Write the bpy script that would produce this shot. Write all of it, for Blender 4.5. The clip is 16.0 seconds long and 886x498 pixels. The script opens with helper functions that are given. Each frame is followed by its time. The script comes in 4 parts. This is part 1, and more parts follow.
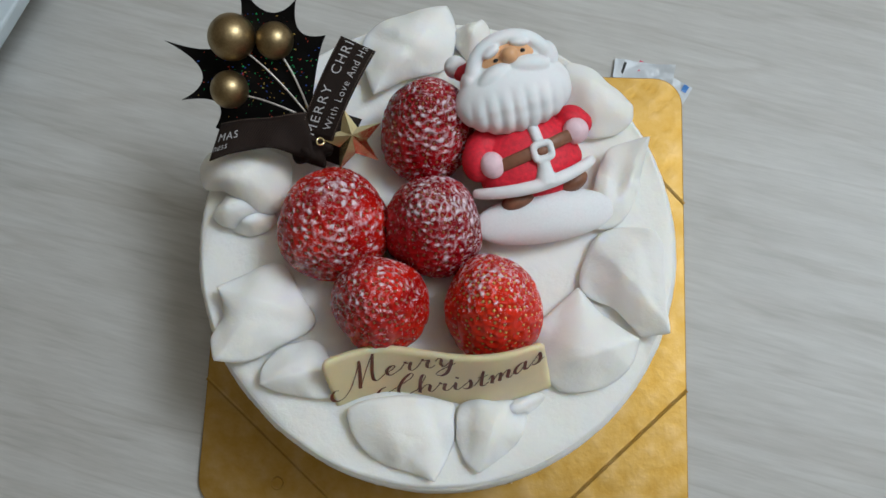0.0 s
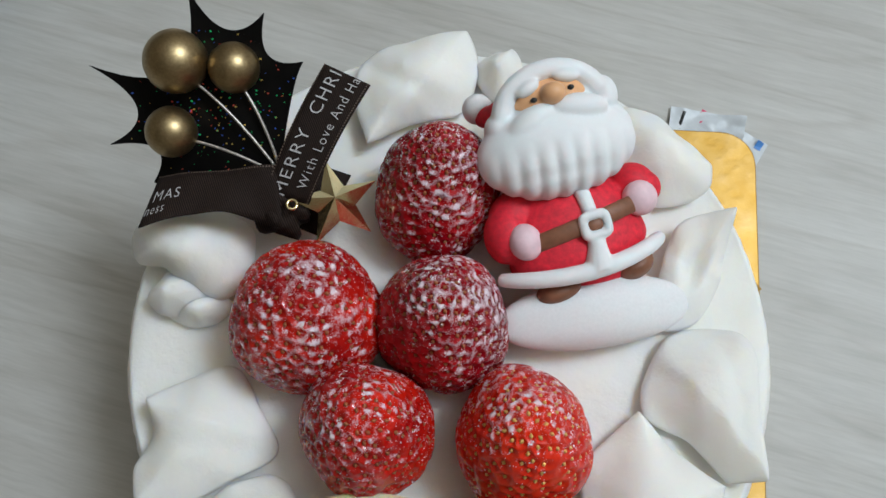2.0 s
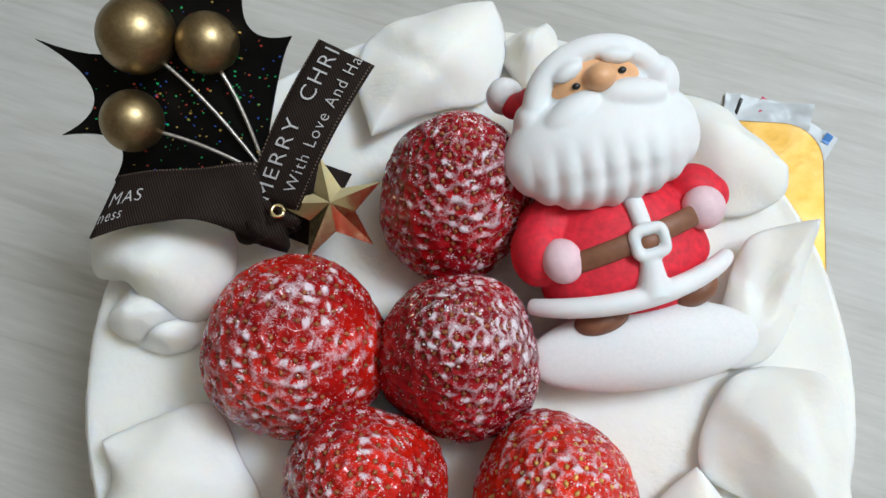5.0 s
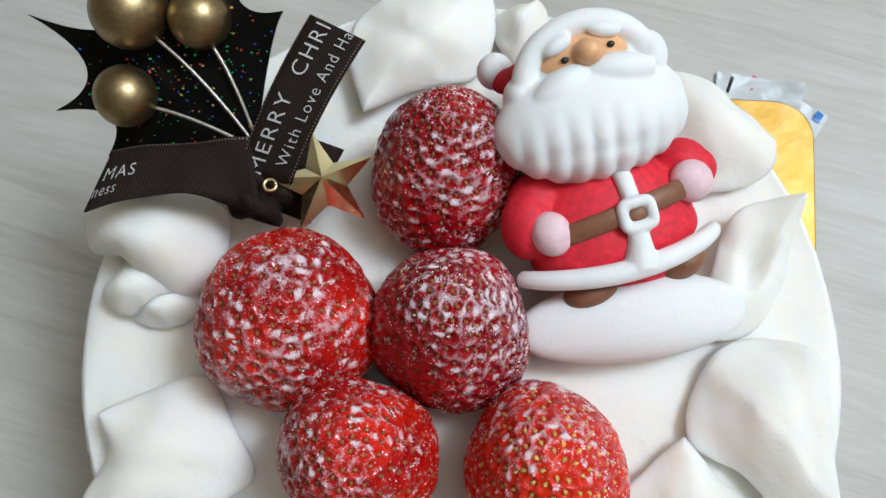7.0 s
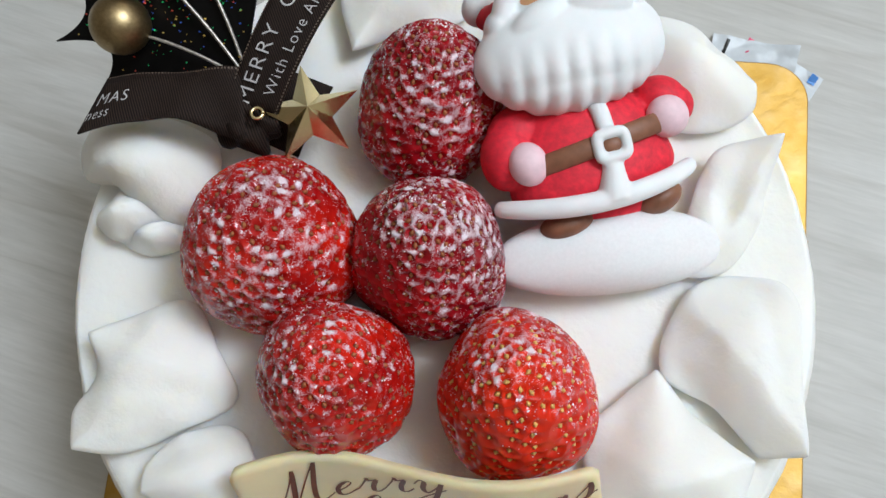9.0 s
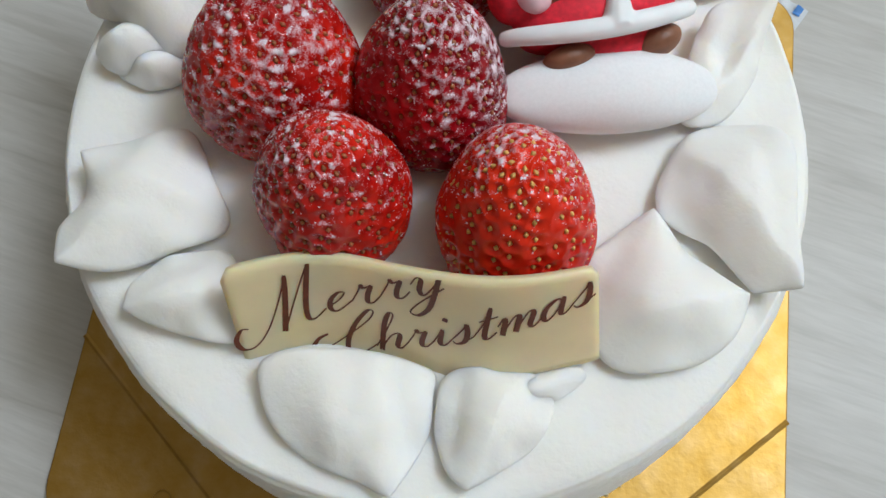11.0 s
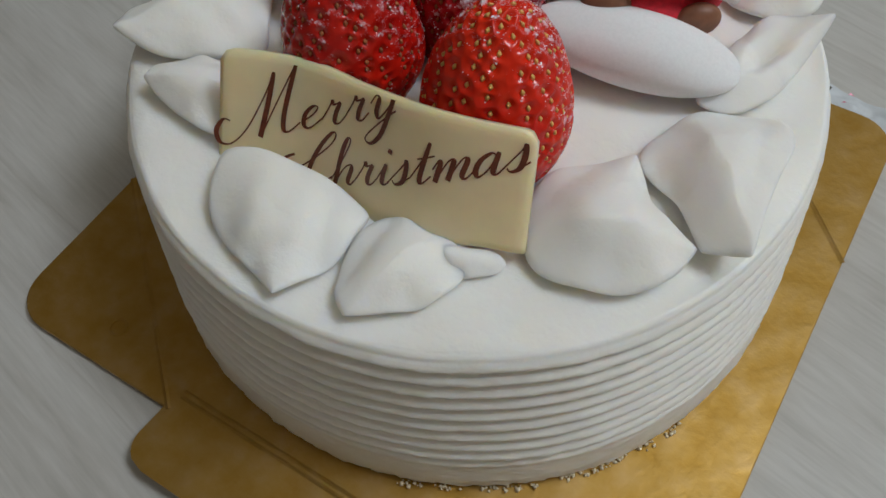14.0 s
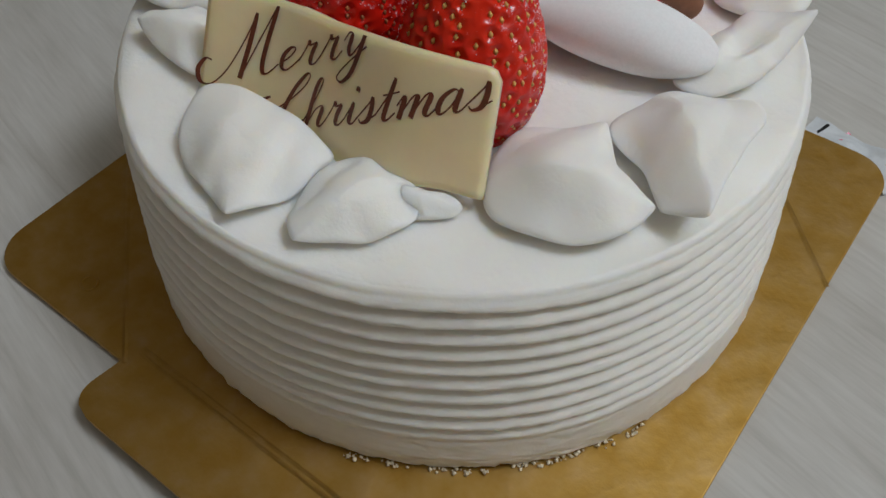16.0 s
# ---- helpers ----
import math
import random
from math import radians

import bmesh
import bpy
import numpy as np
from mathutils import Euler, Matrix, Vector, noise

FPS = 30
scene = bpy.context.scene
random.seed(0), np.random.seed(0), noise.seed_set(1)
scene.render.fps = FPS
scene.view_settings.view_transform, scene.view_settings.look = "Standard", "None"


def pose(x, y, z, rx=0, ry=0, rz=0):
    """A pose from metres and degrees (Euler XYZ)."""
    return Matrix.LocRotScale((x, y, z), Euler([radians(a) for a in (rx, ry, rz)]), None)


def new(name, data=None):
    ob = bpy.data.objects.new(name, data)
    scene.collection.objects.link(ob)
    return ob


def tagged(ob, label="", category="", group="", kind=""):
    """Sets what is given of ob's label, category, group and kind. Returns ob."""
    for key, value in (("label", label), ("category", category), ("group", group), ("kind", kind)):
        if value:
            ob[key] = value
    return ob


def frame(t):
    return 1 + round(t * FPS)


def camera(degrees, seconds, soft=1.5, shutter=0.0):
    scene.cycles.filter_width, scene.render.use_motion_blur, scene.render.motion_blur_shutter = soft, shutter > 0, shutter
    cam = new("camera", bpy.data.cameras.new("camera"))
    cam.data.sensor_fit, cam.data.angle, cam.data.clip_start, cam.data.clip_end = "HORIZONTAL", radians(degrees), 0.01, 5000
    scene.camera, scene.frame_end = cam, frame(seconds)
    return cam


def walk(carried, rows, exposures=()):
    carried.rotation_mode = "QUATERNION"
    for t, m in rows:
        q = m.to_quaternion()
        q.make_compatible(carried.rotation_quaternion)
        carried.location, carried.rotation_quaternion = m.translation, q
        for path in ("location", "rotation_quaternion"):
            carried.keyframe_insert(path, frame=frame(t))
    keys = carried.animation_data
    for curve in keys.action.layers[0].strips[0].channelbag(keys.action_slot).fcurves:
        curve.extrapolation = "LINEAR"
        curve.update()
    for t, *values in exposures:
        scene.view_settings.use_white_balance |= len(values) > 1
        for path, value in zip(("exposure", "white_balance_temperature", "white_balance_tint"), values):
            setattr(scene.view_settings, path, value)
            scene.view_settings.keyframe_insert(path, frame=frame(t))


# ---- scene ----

# ---------------------------------------------------------------- camera
cam = camera(55.06, 16.0, soft=1.5)
ROWS = [
    (0, 0.0106, -0.0532, 0.3225, 10.97, 1.56, 1.23),
    (0.5, 0.0136, -0.0558, 0.3161, 12.04, 2.07, 1.43),
    (1, 0.0163, -0.0473, 0.2970, 12.31, 2.36, 2.14),
    (1.5, 0.0096, -0.0377, 0.2773, 14.84, 1.40, 2.32),
    (2, 0.0065, -0.0288, 0.2573, 14.57, 1.66, 2.61),
    (2.5, 0.0044, -0.0175, 0.2408, 14.54, 3.06, 3.23),
    (3, 0.0050, -0.0154, 0.2307, 13.89, 2.74, 3.46),
    (5.5, 0.0046, -0.0135, 0.2260, 13.08, 2.59, 3.55),
    (6, 0.0041, -0.0140, 0.2265, 12.73, 2.13, 3.38),
    (6.5, 0.0054, -0.0154, 0.2262, 12.66, 2.46, 3.58),
    (7, 0.0063, -0.0164, 0.2272, 12.41, 2.52, 3.44),
    (7.5, 0.0083, -0.0190, 0.2273, 12.24, 2.83, 3.62),
    (8, 0.0077, -0.0225, 0.2290, 12.00, 2.40, 3.64),
    (8.2, 0.0102, -0.0247, 0.2285, 12.42, 2.86, 3.93),
    (10.3, 0.0171, -0.0483, 0.2271, 12.78, 3.95, 5.72),
    (10.5, 0.0117, -0.0550, 0.2249, 13.62, 2.10, 5.25),
    (11, 0.0137, -0.0746, 0.2158, 17.35, 1.00, 6.89),
    (11.5, 0.0174, -0.0915, 0.2101, 20.40, 1.59, 9.30),
    (12, 0.0359, -0.1025, 0.2105, 23.04, 1.94, 15.39),
    (12.5, 0.0488, -0.1064, 0.1999, 25.86, 3.02, 22.31),
    (13, 0.0587, -0.1144, 0.1947, 29.93, 2.42, 26.47),
    (13.5, 0.0644, -0.1167, 0.1943, 31.36, 2.06, 28.79),
    (14, 0.0685, -0.1183, 0.1915, 32.02, 2.03, 30.74),
    (14.5, 0.0790, -0.1247, 0.1893, 36.03, 1.69, 33.37),
    (15, 0.0840, -0.1251, 0.1852, 36.36, 2.36, 34.99),
    (15.5, 0.0878, -0.1251, 0.1817, 36.63, 0.69, 35.98),
    (16, 0.0909, -0.1294, 0.1741, 38.55, 0.48, 36.15),

]
EXPOSURES = [(0.0, -0.78, 5850, 8), (1.5, -0.70, 5850, 7.5), (3.0, -0.54, 5850, 7), (5.5, -0.36, 5870, 7.5), (8.0, -0.34, 5870, 8.5), (10.5, -0.42, 5900, 9.5), (11.5, -0.70, 5920, 7.5), (12.5, -1.04, 5960, 8), (13.5, -1.07, 6050, 9), (16.0, -1.07, 6120, 11)]
walk(cam, [(t, pose(x, y, z, rx, ry, rz)) for t, x, y, z, rx, ry, rz in ROWS], EXPOSURES)

# ---------------------------------------------------------------- light
world = bpy.data.worlds.new("room_air")
world.use_nodes = True
world.node_tree.nodes["Background"].inputs[0].default_value = (0.9, 0.95, 1.0, 1)
world.node_tree.nodes["Background"].inputs[1].default_value = 0.012
scene.world = world

TABLE_Z = -0.0025
FLOOR_Z = -0.72
CEIL_Z = 1.70
LAMP_AT = (0.78, 0.31, CEIL_Z - 0.32)
# unseen lamp, direction inferred from bead highlights; a bare point also lights ceiling and walls
lamp_data = bpy.data.lights.new("unseen_room_light", "POINT")
lamp_data.shadow_soft_size = 0.22
lamp_data.energy, lamp_data.color = 74.0, (0.905, 0.965, 1.0)
lamp_light = new("unseen_room_light", lamp_data)
lamp_light.location = LAMP_AT

# ---------------------------------------------------------------- helpers
TOP = 0.0578          # cake top
RIM, FOOT = 0.0755, 0.0811


def mesh_of(name, verts, faces, smooth=True):
    me = bpy.data.meshes.new(name)
    me.from_pydata([tuple(v) for v in verts], [], [tuple(f) for f in faces])
    me.validate()
    me.update()
    if smooth:
        me.polygons.foreach_set("use_smooth", [True] * len(me.polygons))
    return me


def thing(name, label, category, at=(0, 0, 0), group="", kind=""):
    ob = new(name)
    ob.empty_display_size = 0.01
    ob.location = at
    return tagged(ob, label, category, group, kind)


def part(name, data, mat, parent, label=""):
    """One mesh object under a thing; data is a bmesh or a mesh."""
    if isinstance(data, bmesh.types.BMesh):
        me = bpy.data.meshes.new(name)
        data.normal_update()
        data.to_mesh(me)
        data.free()
    else:
        me = data
    for m in mat if isinstance(mat, (list, tuple)) else [mat]:
        me.materials.append(m)
    ob = new(name, me)
    if parent is not None:
        ob.parent = parent
        at = parent.location if parent.type == "EMPTY" else Vector((0, 0, 0))
        ob.matrix_parent_inverse = Matrix.Translation(-Vector(at))
    if label:
        tagged(ob, label)
    return ob


def smooth(bm):
    for f in bm.faces:
        f.smooth = True
    return bm


def box_bm(lo, hi, bevel=0.0, segs=2):
    bm = bmesh.new()
    bmesh.ops.create_cube(bm, size=1)
    for v in bm.verts:
        v.co = Vector([lo[i] + (v.co[i] + 0.5) * (hi[i] - lo[i]) for i in range(3)])
    if bevel:
        bmesh.ops.bevel(bm, geom=bm.edges[:], offset=bevel, segments=segs, affect="EDGES", profile=0.5)
    return bm


def ball_bm(radius, segs=28, rings=18, m=None, bm=None):
    bm = bm or bmesh.new()
    made = bmesh.ops.create_uvsphere(bm, u_segments=segs, v_segments=rings, radius=radius, matrix=m or Matrix())
    for v in made["verts"]:
        for f in v.link_faces:
            f.smooth = True
    return bm


def tube(points, radius, segs=8):
    """A closed tube along points; radius a number or one for each point."""
    pts = [Vector(p) for p in points]
    rad = radius if isinstance(radius, (list, tuple)) else [radius] * len(pts)
    verts, faces = [], []
    side = None
    for i, p in enumerate(pts):
        d = (pts[min(i + 1, len(pts) - 1)] - pts[max(i - 1, 0)]).normalized()
        if side is None:
            side = d.orthogonal().normalized()
        side = (side - d * side.dot(d)).normalized()
        up = d.cross(side)
        for k in range(segs):
            a = 2 * math.pi * k / segs
            verts.append(p + (side * math.cos(a) + up * math.sin(a)) * rad[i])
    n = len(pts)
    for i in range(n - 1):
        for k in range(segs):
            a, b = i * segs + k, i * segs + (k + 1) % segs
            faces.append((a, b, b + segs, a + segs))
    faces.append(tuple(reversed(range(segs))))
    faces.append(tuple(range((n - 1) * segs, n * segs)))
    return mesh_of("tube", verts, faces)


def slab(outline, z0, z1, bevel=0.0):
    """A flat plate with the outline given in x, y."""
    bm = bmesh.new()
    vs = [bm.verts.new((x, y, z0)) for x, y in outline]
    f = bm.faces.new(vs)
    ext = bmesh.ops.extrude_face_region(bm, geom=[f])
    for g in ext["geom"]:
        if isinstance(g, bmesh.types.BMVert):
            g.co.z = z1
    bmesh.ops.recalc_face_normals(bm, faces=bm.faces[:])
    if bevel:
        es = [e for e in bm.edges if abs(e.verts[0].co.z - e.verts[1].co.z) < 1e-7]
        bmesh.ops.bevel(bm, geom=es, offset=bevel, segments=2, affect="EDGES", profile=0.5)
    return bm


def rounded(x0, y0, x1, y1, r, n=8):
    pts = []
    for cx, cy, a0 in ((x1 - r, y1 - r, 0), (x0 + r, y1 - r, 90), (x0 + r, y0 + r, 180), (x1 - r, y0 + r, 270)):
        for k in range(n + 1):
            a = radians(a0 + 90 * k / n)
            pts.append((cx + r * math.cos(a), cy + r * math.sin(a)))
    return pts


# ---------------------------------------------------------------- materials
def mat_base(name, color, rough=0.5, metal=0.0, spec=0.5):
    m = bpy.data.materials.new(name)
    m.use_nodes = True
    b = m.node_tree.nodes["Principled BSDF"]
    b.inputs["Base Color"].default_value = (*color, 1)
    b.inputs["Roughness"].default_value = rough
    b.inputs["Metallic"].default_value = metal
    b.inputs["Specular IOR Level"].default_value = spec
    return m, m.node_tree, b


def node(t, kind, **values):
    n = t.nodes.new(kind)
    for k, v in values.items():
        n.inputs[k.replace("_", " ")].default_value = v
    return n


def place_of(t, scale=(1, 1, 1), turn=0.0):
    c = t.nodes.new("ShaderNodeTexCoord")
    m = t.nodes.new("ShaderNodeMapping")
    m.inputs["Scale"].default_value = scale
    m.inputs["Rotation"].default_value = (0, 0, turn)
    t.links.new(c.outputs["Object"], m.inputs["Vector"])
    return m.outputs["Vector"]


def noise_of(t, vec, scale, detail=4.0, rough=0.55):
    n = node(t, "ShaderNodeTexNoise", Scale=scale, Detail=detail, Roughness=rough)
    t.links.new(vec, n.inputs["Vector"])
    return n.outputs["Fac"]


def ramp_of(t, fac, stops):
    r = t.nodes.new("ShaderNodeValToRGB")
    e = r.color_ramp.elements
    while len(e) < len(stops):
        e.new(0.5)
    for el, (p, c) in zip(e, stops):
        el.position = p
        el.color = (*c, 1) if len(c) == 3 else c
    t.links.new(fac, r.inputs["Fac"])
    return r.outputs["Color"]


def mix_of(t, fac, a, b, blend="MIX"):
    n = t.nodes.new("ShaderNodeMix")
    n.data_type, n.blend_type = "RGBA", blend
    for sock, val in (("Factor", fac), ("A", a), ("B", b)):
        ins = [i for i in n.inputs if i.name == sock and i.type == ("VALUE" if sock == "Factor" else "RGBA")][0]
        if isinstance(val, bpy.types.NodeSocket):
            t.links.new(val, ins)
        else:
            ins.default_value = val if isinstance(val, float) else (*val, 1)
    return [o for o in n.outputs if o.type == "RGBA"][0]


def bump_of(t, b, height, strength, distance, before=None):
    n = node(t, "ShaderNodeBump", Strength=strength, Distance=distance)
    t.links.new(height, n.inputs["Height"])
    if before is not None:
        t.links.new(before.outputs["Normal"], n.inputs["Normal"])
    t.links.new(n.outputs["Normal"], b.inputs["Normal"])
    return n


def rough_of(t, b, fac, lo, hi):
    n = node(t, "ShaderNodeMapRange", To_Min=lo, To_Max=hi)
    t.links.new(fac, n.inputs["Value"])
    t.links.new(n.outputs["Result"], b.inputs["Roughness"])


def make_cream():
    m, t, b = mat_base("whipped_cream", (0.86, 0.83, 0.77), 0.55, spec=0.25)
    v = place_of(t)
    big, fine = noise_of(t, v, 45.0, 3.0), noise_of(t, v, 900.0, 4.0, 0.6)
    t.links.new(ramp_of(t, big, [(0.3, (0.885, 0.865, 0.815)), (0.7, (0.915, 0.90, 0.865))]), b.inputs["Base Color"])
    b.inputs["Subsurface Weight"].default_value = 1.0
    b.inputs["Subsurface Radius"].default_value = (1.0, 0.90, 0.74)
    b.inputs["Subsurface Scale"].default_value = 0.0036
    rough_of(t, b, fine, 0.48, 0.66)
    first = bump_of(t, b, big, 0.25, 0.001)
    second = bump_of(t, b, noise_of(t, v, 240.0, 4.0, 0.6), 0.38, 0.0009, first)
    bump_of(t, b, fine, 0.30, 0.00025, second)
    return m


def make_cream_rough():
    m, t, b = mat_base("combed_cream", (0.84, 0.80, 0.73), 0.5, spec=0.35)
    v = place_of(t)
    fine, mid = noise_of(t, v, 1300.0, 5.0, 0.65), noise_of(t, v, 260.0, 4.0)
    t.links.new(ramp_of(t, mid, [(0.3, (0.86, 0.825, 0.765)), (0.7, (0.895, 0.87, 0.82))]), b.inputs["Base Color"])
    b.inputs["Subsurface Weight"].default_value = 0.35
    b.inputs["Subsurface Radius"].default_value = (1.0, 0.8, 0.55)
    b.inputs["Subsurface Scale"].default_value = 0.0012
    first = bump_of(t, b, mid, 0.30, 0.0008)
    bump_of(t, b, fine, 0.30, 0.00025, first)
    return m


def grain_of(t, turn, scale):
    """Object coordinates turned first, then stretched along the grain."""
    c = t.nodes.new("ShaderNodeTexCoord")
    r = t.nodes.new("ShaderNodeMapping")
    r.inputs["Rotation"].default_value = (0, 0, turn)
    s = t.nodes.new("ShaderNodeMapping")
    s.inputs["Scale"].default_value = scale
    t.links.new(c.outputs["Object"], r.inputs["Vector"])
    t.links.new(r.outputs["Vector"], s.inputs["Vector"])
    return s.outputs["Vector"]


def make_wood():
    m, t, b = mat_base("whitewashed_wood", (0.5, 0.48, 0.45), 0.42, spec=0.4)
    turn = radians(14)
    streak = noise_of(t, grain_of(t, turn, (7.0, 75.0, 1.0)), 1.0, 6.0, 0.66)
    fine = noise_of(t, grain_of(t, turn, (55.0, 620.0, 1.0)), 1.0, 5.0, 0.65)
    vein = noise_of(t, grain_of(t, turn, (3.0, 34.0, 1.0)), 1.0, 3.0, 0.5)
    blot = noise_of(t, place_of(t), 9.0, 3.0)
    c = ramp_of(t, streak, [(0.28, (0.35, 0.33, 0.29)), (0.48, (0.46, 0.445, 0.41)), (0.68, (0.56, 0.55, 0.52))])
    c = mix_of(t, 0.30, c, ramp_of(t, fine, [(0.32, (0.36, 0.34, 0.31)), (0.62, (0.62, 0.60, 0.57))]))
    c = mix_of(t, 0.22, c, ramp_of(t, blot, [(0.35, (0.44, 0.42, 0.39)), (0.65, (0.60, 0.59, 0.56))]))
    lines = ramp_of(t, vein, [(0.472, (1, 1, 1)), (0.5, (0.90, 0.885, 0.87)), (0.512, (1, 1, 1))])
    c = mix_of(t, 0.9, c, lines, "MULTIPLY")
    t.links.new(c, b.inputs["Base Color"])
    rough_of(t, b, fine, 0.36, 0.55)
    bump_of(t, b, fine, 0.12, 0.0003)
    return m


def make_gold_board():
    m, t, b = mat_base("gold_foil_board", (0.62, 0.40, 0.10), 0.34, 1.0)
    v = place_of(t)
    cloud, fine = noise_of(t, v, 130.0, 4.0, 0.55), noise_of(t, v, 520.0, 4.0, 0.6)
    wide = noise_of(t, v, 34.0, 3.0, 0.5)
    cell = node(t, "ShaderNodeTexVoronoi", Scale=210.0)
    t.links.new(v, cell.inputs["Vector"])
    t.links.new(ramp_of(t, cloud, [(0.34, (0.42, 0.245, 0.05)), (0.52, (0.455, 0.283, 0.078)), (0.68, (0.485, 0.315, 0.115))]), b.inputs["Base Color"])
    patch = mix_of(t, 0.3, wide, cell.outputs["Color"])
    rough_of(t, b, patch, 0.44, 0.56)
    first = bump_of(t, b, wide, 0.12, 0.004)
    second = bump_of(t, b, cloud, 0.16, 0.0014, first)
    bump_of(t, b, fine, 0.10, 0.0003, second)
    return m


def make_berry(name, deep, bright):
    """Wet red skin; the dust attribute says where sugar clings, in separate grains."""
    m, t, b = mat_base(name, deep, 0.2, spec=0.5)
    v = place_of(t)
    big, mid = noise_of(t, v, 60.0, 3.0), noise_of(t, v, 420.0, 4.0, 0.6)
    c = ramp_of(t, big, [(0.33, deep), (0.66, bright)])
    dust = t.nodes.new("ShaderNodeAttribute")
    dust.attribute_name = "dust"
    grain = noise_of(t, v, 2600.0, 4.0, 0.8)
    clump = noise_of(t, v, 700.0, 2.0, 0.5)
    both = node(t, "ShaderNodeMath")
    both.operation = "ADD"
    t.links.new(grain, both.inputs[0])
    half = node(t, "ShaderNodeMath")
    half.operation = "MULTIPLY"
    half.inputs[1].default_value = 0.85
    t.links.new(clump, half.inputs[0])
    t.links.new(half.outputs[0], both.inputs[1])
    sum_of = node(t, "ShaderNodeMath")
    sum_of.operation = "ADD"
    t.links.new(both.outputs[0], sum_of.inputs[0])
    t.links.new(dust.outputs["Fac"], sum_of.inputs[1])
    grit = node(t, "ShaderNodeMapRange", From_Min=1.23, From_Max=1.56, To_Min=0.0, To_Max=0.84)
    t.links.new(sum_of.outputs[0], grit.inputs["Value"])
    c = mix_of(t, grit.outputs["Result"], c, (0.86, 0.76, 0.83))
    wet = node(t, "ShaderNodeMapRange", To_Min=0.20, To_Max=0.8)
    t.links.new(grit.outputs["Result"], wet.inputs["Value"])
    t.links.new(wet.outputs["Result"], b.inputs["Roughness"])
    t.links.new(c, b.inputs["Base Color"])
    b.inputs["Subsurface Weight"].default_value = 0.15
    b.inputs["Subsurface Radius"].default_value = (1.0, 0.2, 0.1)
    b.inputs["Subsurface Scale"].default_value = 0.002
    first = bump_of(t, b, mid, 0.25, 0.0003)
    bump_of(t, b, grit.outputs["Result"], 0.5, 0.0002, first)
    return m


def make_plain(name, color, rough=0.5, metal=0.0, vary=0.12, scale=300.0, bump=0.1, depth=0.0002, spec=0.5):
    m, t, b = mat_base(name, color, rough, metal, spec)
    v = place_of(t)
    n = noise_of(t, v, scale, 4.0)
    lo, hi = [max(0.0, c * (1 - vary)) for c in color], [min(1.0, c * (1 + vary)) for c in color]
    t.links.new(ramp_of(t, n, [(0.3, tuple(lo)), (0.7, tuple(hi))]), b.inputs["Base Color"])
    rough_of(t, b, n, max(0.03, rough - 0.07), min(1.0, rough + 0.07))
    if bump:
        bump_of(t, b, n, bump, depth)
    return m


def make_ribbon():
    m, t, b = mat_base("black_grosgrain", (0.02, 0.015, 0.013), 0.7, spec=0.12)
    w = node(t, "ShaderNodeTexWave", Scale=700.0, Distortion=0.4, Detail=1.0)
    w.bands_direction = "X"
    t.links.new(place_of(t, (1, 1, 1), radians(-25)), w.inputs["Vector"])
    t.links.new(ramp_of(t, w.outputs["Fac"], [(0.2, (0.007, 0.005, 0.0045)), (0.8, (0.034, 0.021, 0.016))]), b.inputs["Base Color"])
    bump_of(t, b, w.outputs["Fac"], 0.4, 0.0002)
    return m


CREAM = make_cream()
CREAM_SIDE = make_cream_rough()
WOOD = make_wood()
GOLD_BOARD = make_gold_board()
BERRY_DEEP = make_berry("strawberry_skin_deep", (0.20, 0.001, 0.008), (0.47, 0.004, 0.008))
BERRY_MID = make_berry("strawberry_skin_mid", (0.32, 0.002, 0.004), (0.70, 0.016, 0.004))
BERRY_BRIGHT = make_berry("strawberry_skin_bright", (0.46, 0.003, 0.003), (0.80, 0.026, 0.003))
SEED_DARK = make_plain("dusted_seed", (0.34, 0.11, 0.035), 0.45, vary=0.35, scale=500.0)
SEED = make_plain("strawberry_seed", (0.72, 0.44, 0.12), 0.35, vary=0.35, scale=500.0)
SUGAR = make_plain("powdered_sugar", (0.90, 0.82, 0.86), 0.9, vary=0.04, scale=900.0, bump=0.0)
CRUMB = make_plain("cream_crumb", (0.80, 0.70, 0.52), 0.7, vary=0.15, scale=900.0)
CHOCOLATE = make_plain("white_chocolate", (0.86, 0.70, 0.44), 0.33, vary=0.04, scale=120.0, bump=0.06, depth=0.0004)
chocolate_shader = CHOCOLATE.node_tree.nodes["Principled BSDF"]
chocolate_shader.inputs["Subsurface Weight"].default_value = 0.85
chocolate_shader.inputs["Subsurface Radius"].default_value = (1.0, 0.65, 0.3)
chocolate_shader.inputs["Subsurface Scale"].default_value = 0.004
INK = make_plain("brown_edible_ink", (0.13, 0.028, 0.010), 0.5, vary=0.3, scale=700.0, bump=0.0)
LEAF = make_plain("black_glossy_film", (0.004, 0.0035, 0.0035), 0.42, vary=0.4, scale=180.0, bump=0.05, depth=0.0004, spec=0.14)
RIBBON = make_ribbon()
PRINT = make_plain("silver_print", (0.55, 0.53, 0.52), 0.4, vary=0.08, scale=900.0, bump=0.0)
STITCH = make_plain("brown_ribbon_thread", (0.13, 0.09, 0.065), 0.6, vary=0.2, bump=0.0)
BEAD = make_plain("antique_gold_bead", (0.38, 0.285, 0.15), 0.40, 1.0, vary=0.16, scale=1500.0, bump=0.15, depth=0.0001)
STAR_GOLD = make_plain("polished_gold_plastic", (1.0, 0.84, 0.48), 0.2, 1.0, vary=0.05, scale=100.0, bump=0.0)
WIRE = make_plain("silver_wrapped_wire", (0.52, 0.48, 0.43), 0.4, 0.8, vary=0.35, scale=1400.0, bump=0.4)
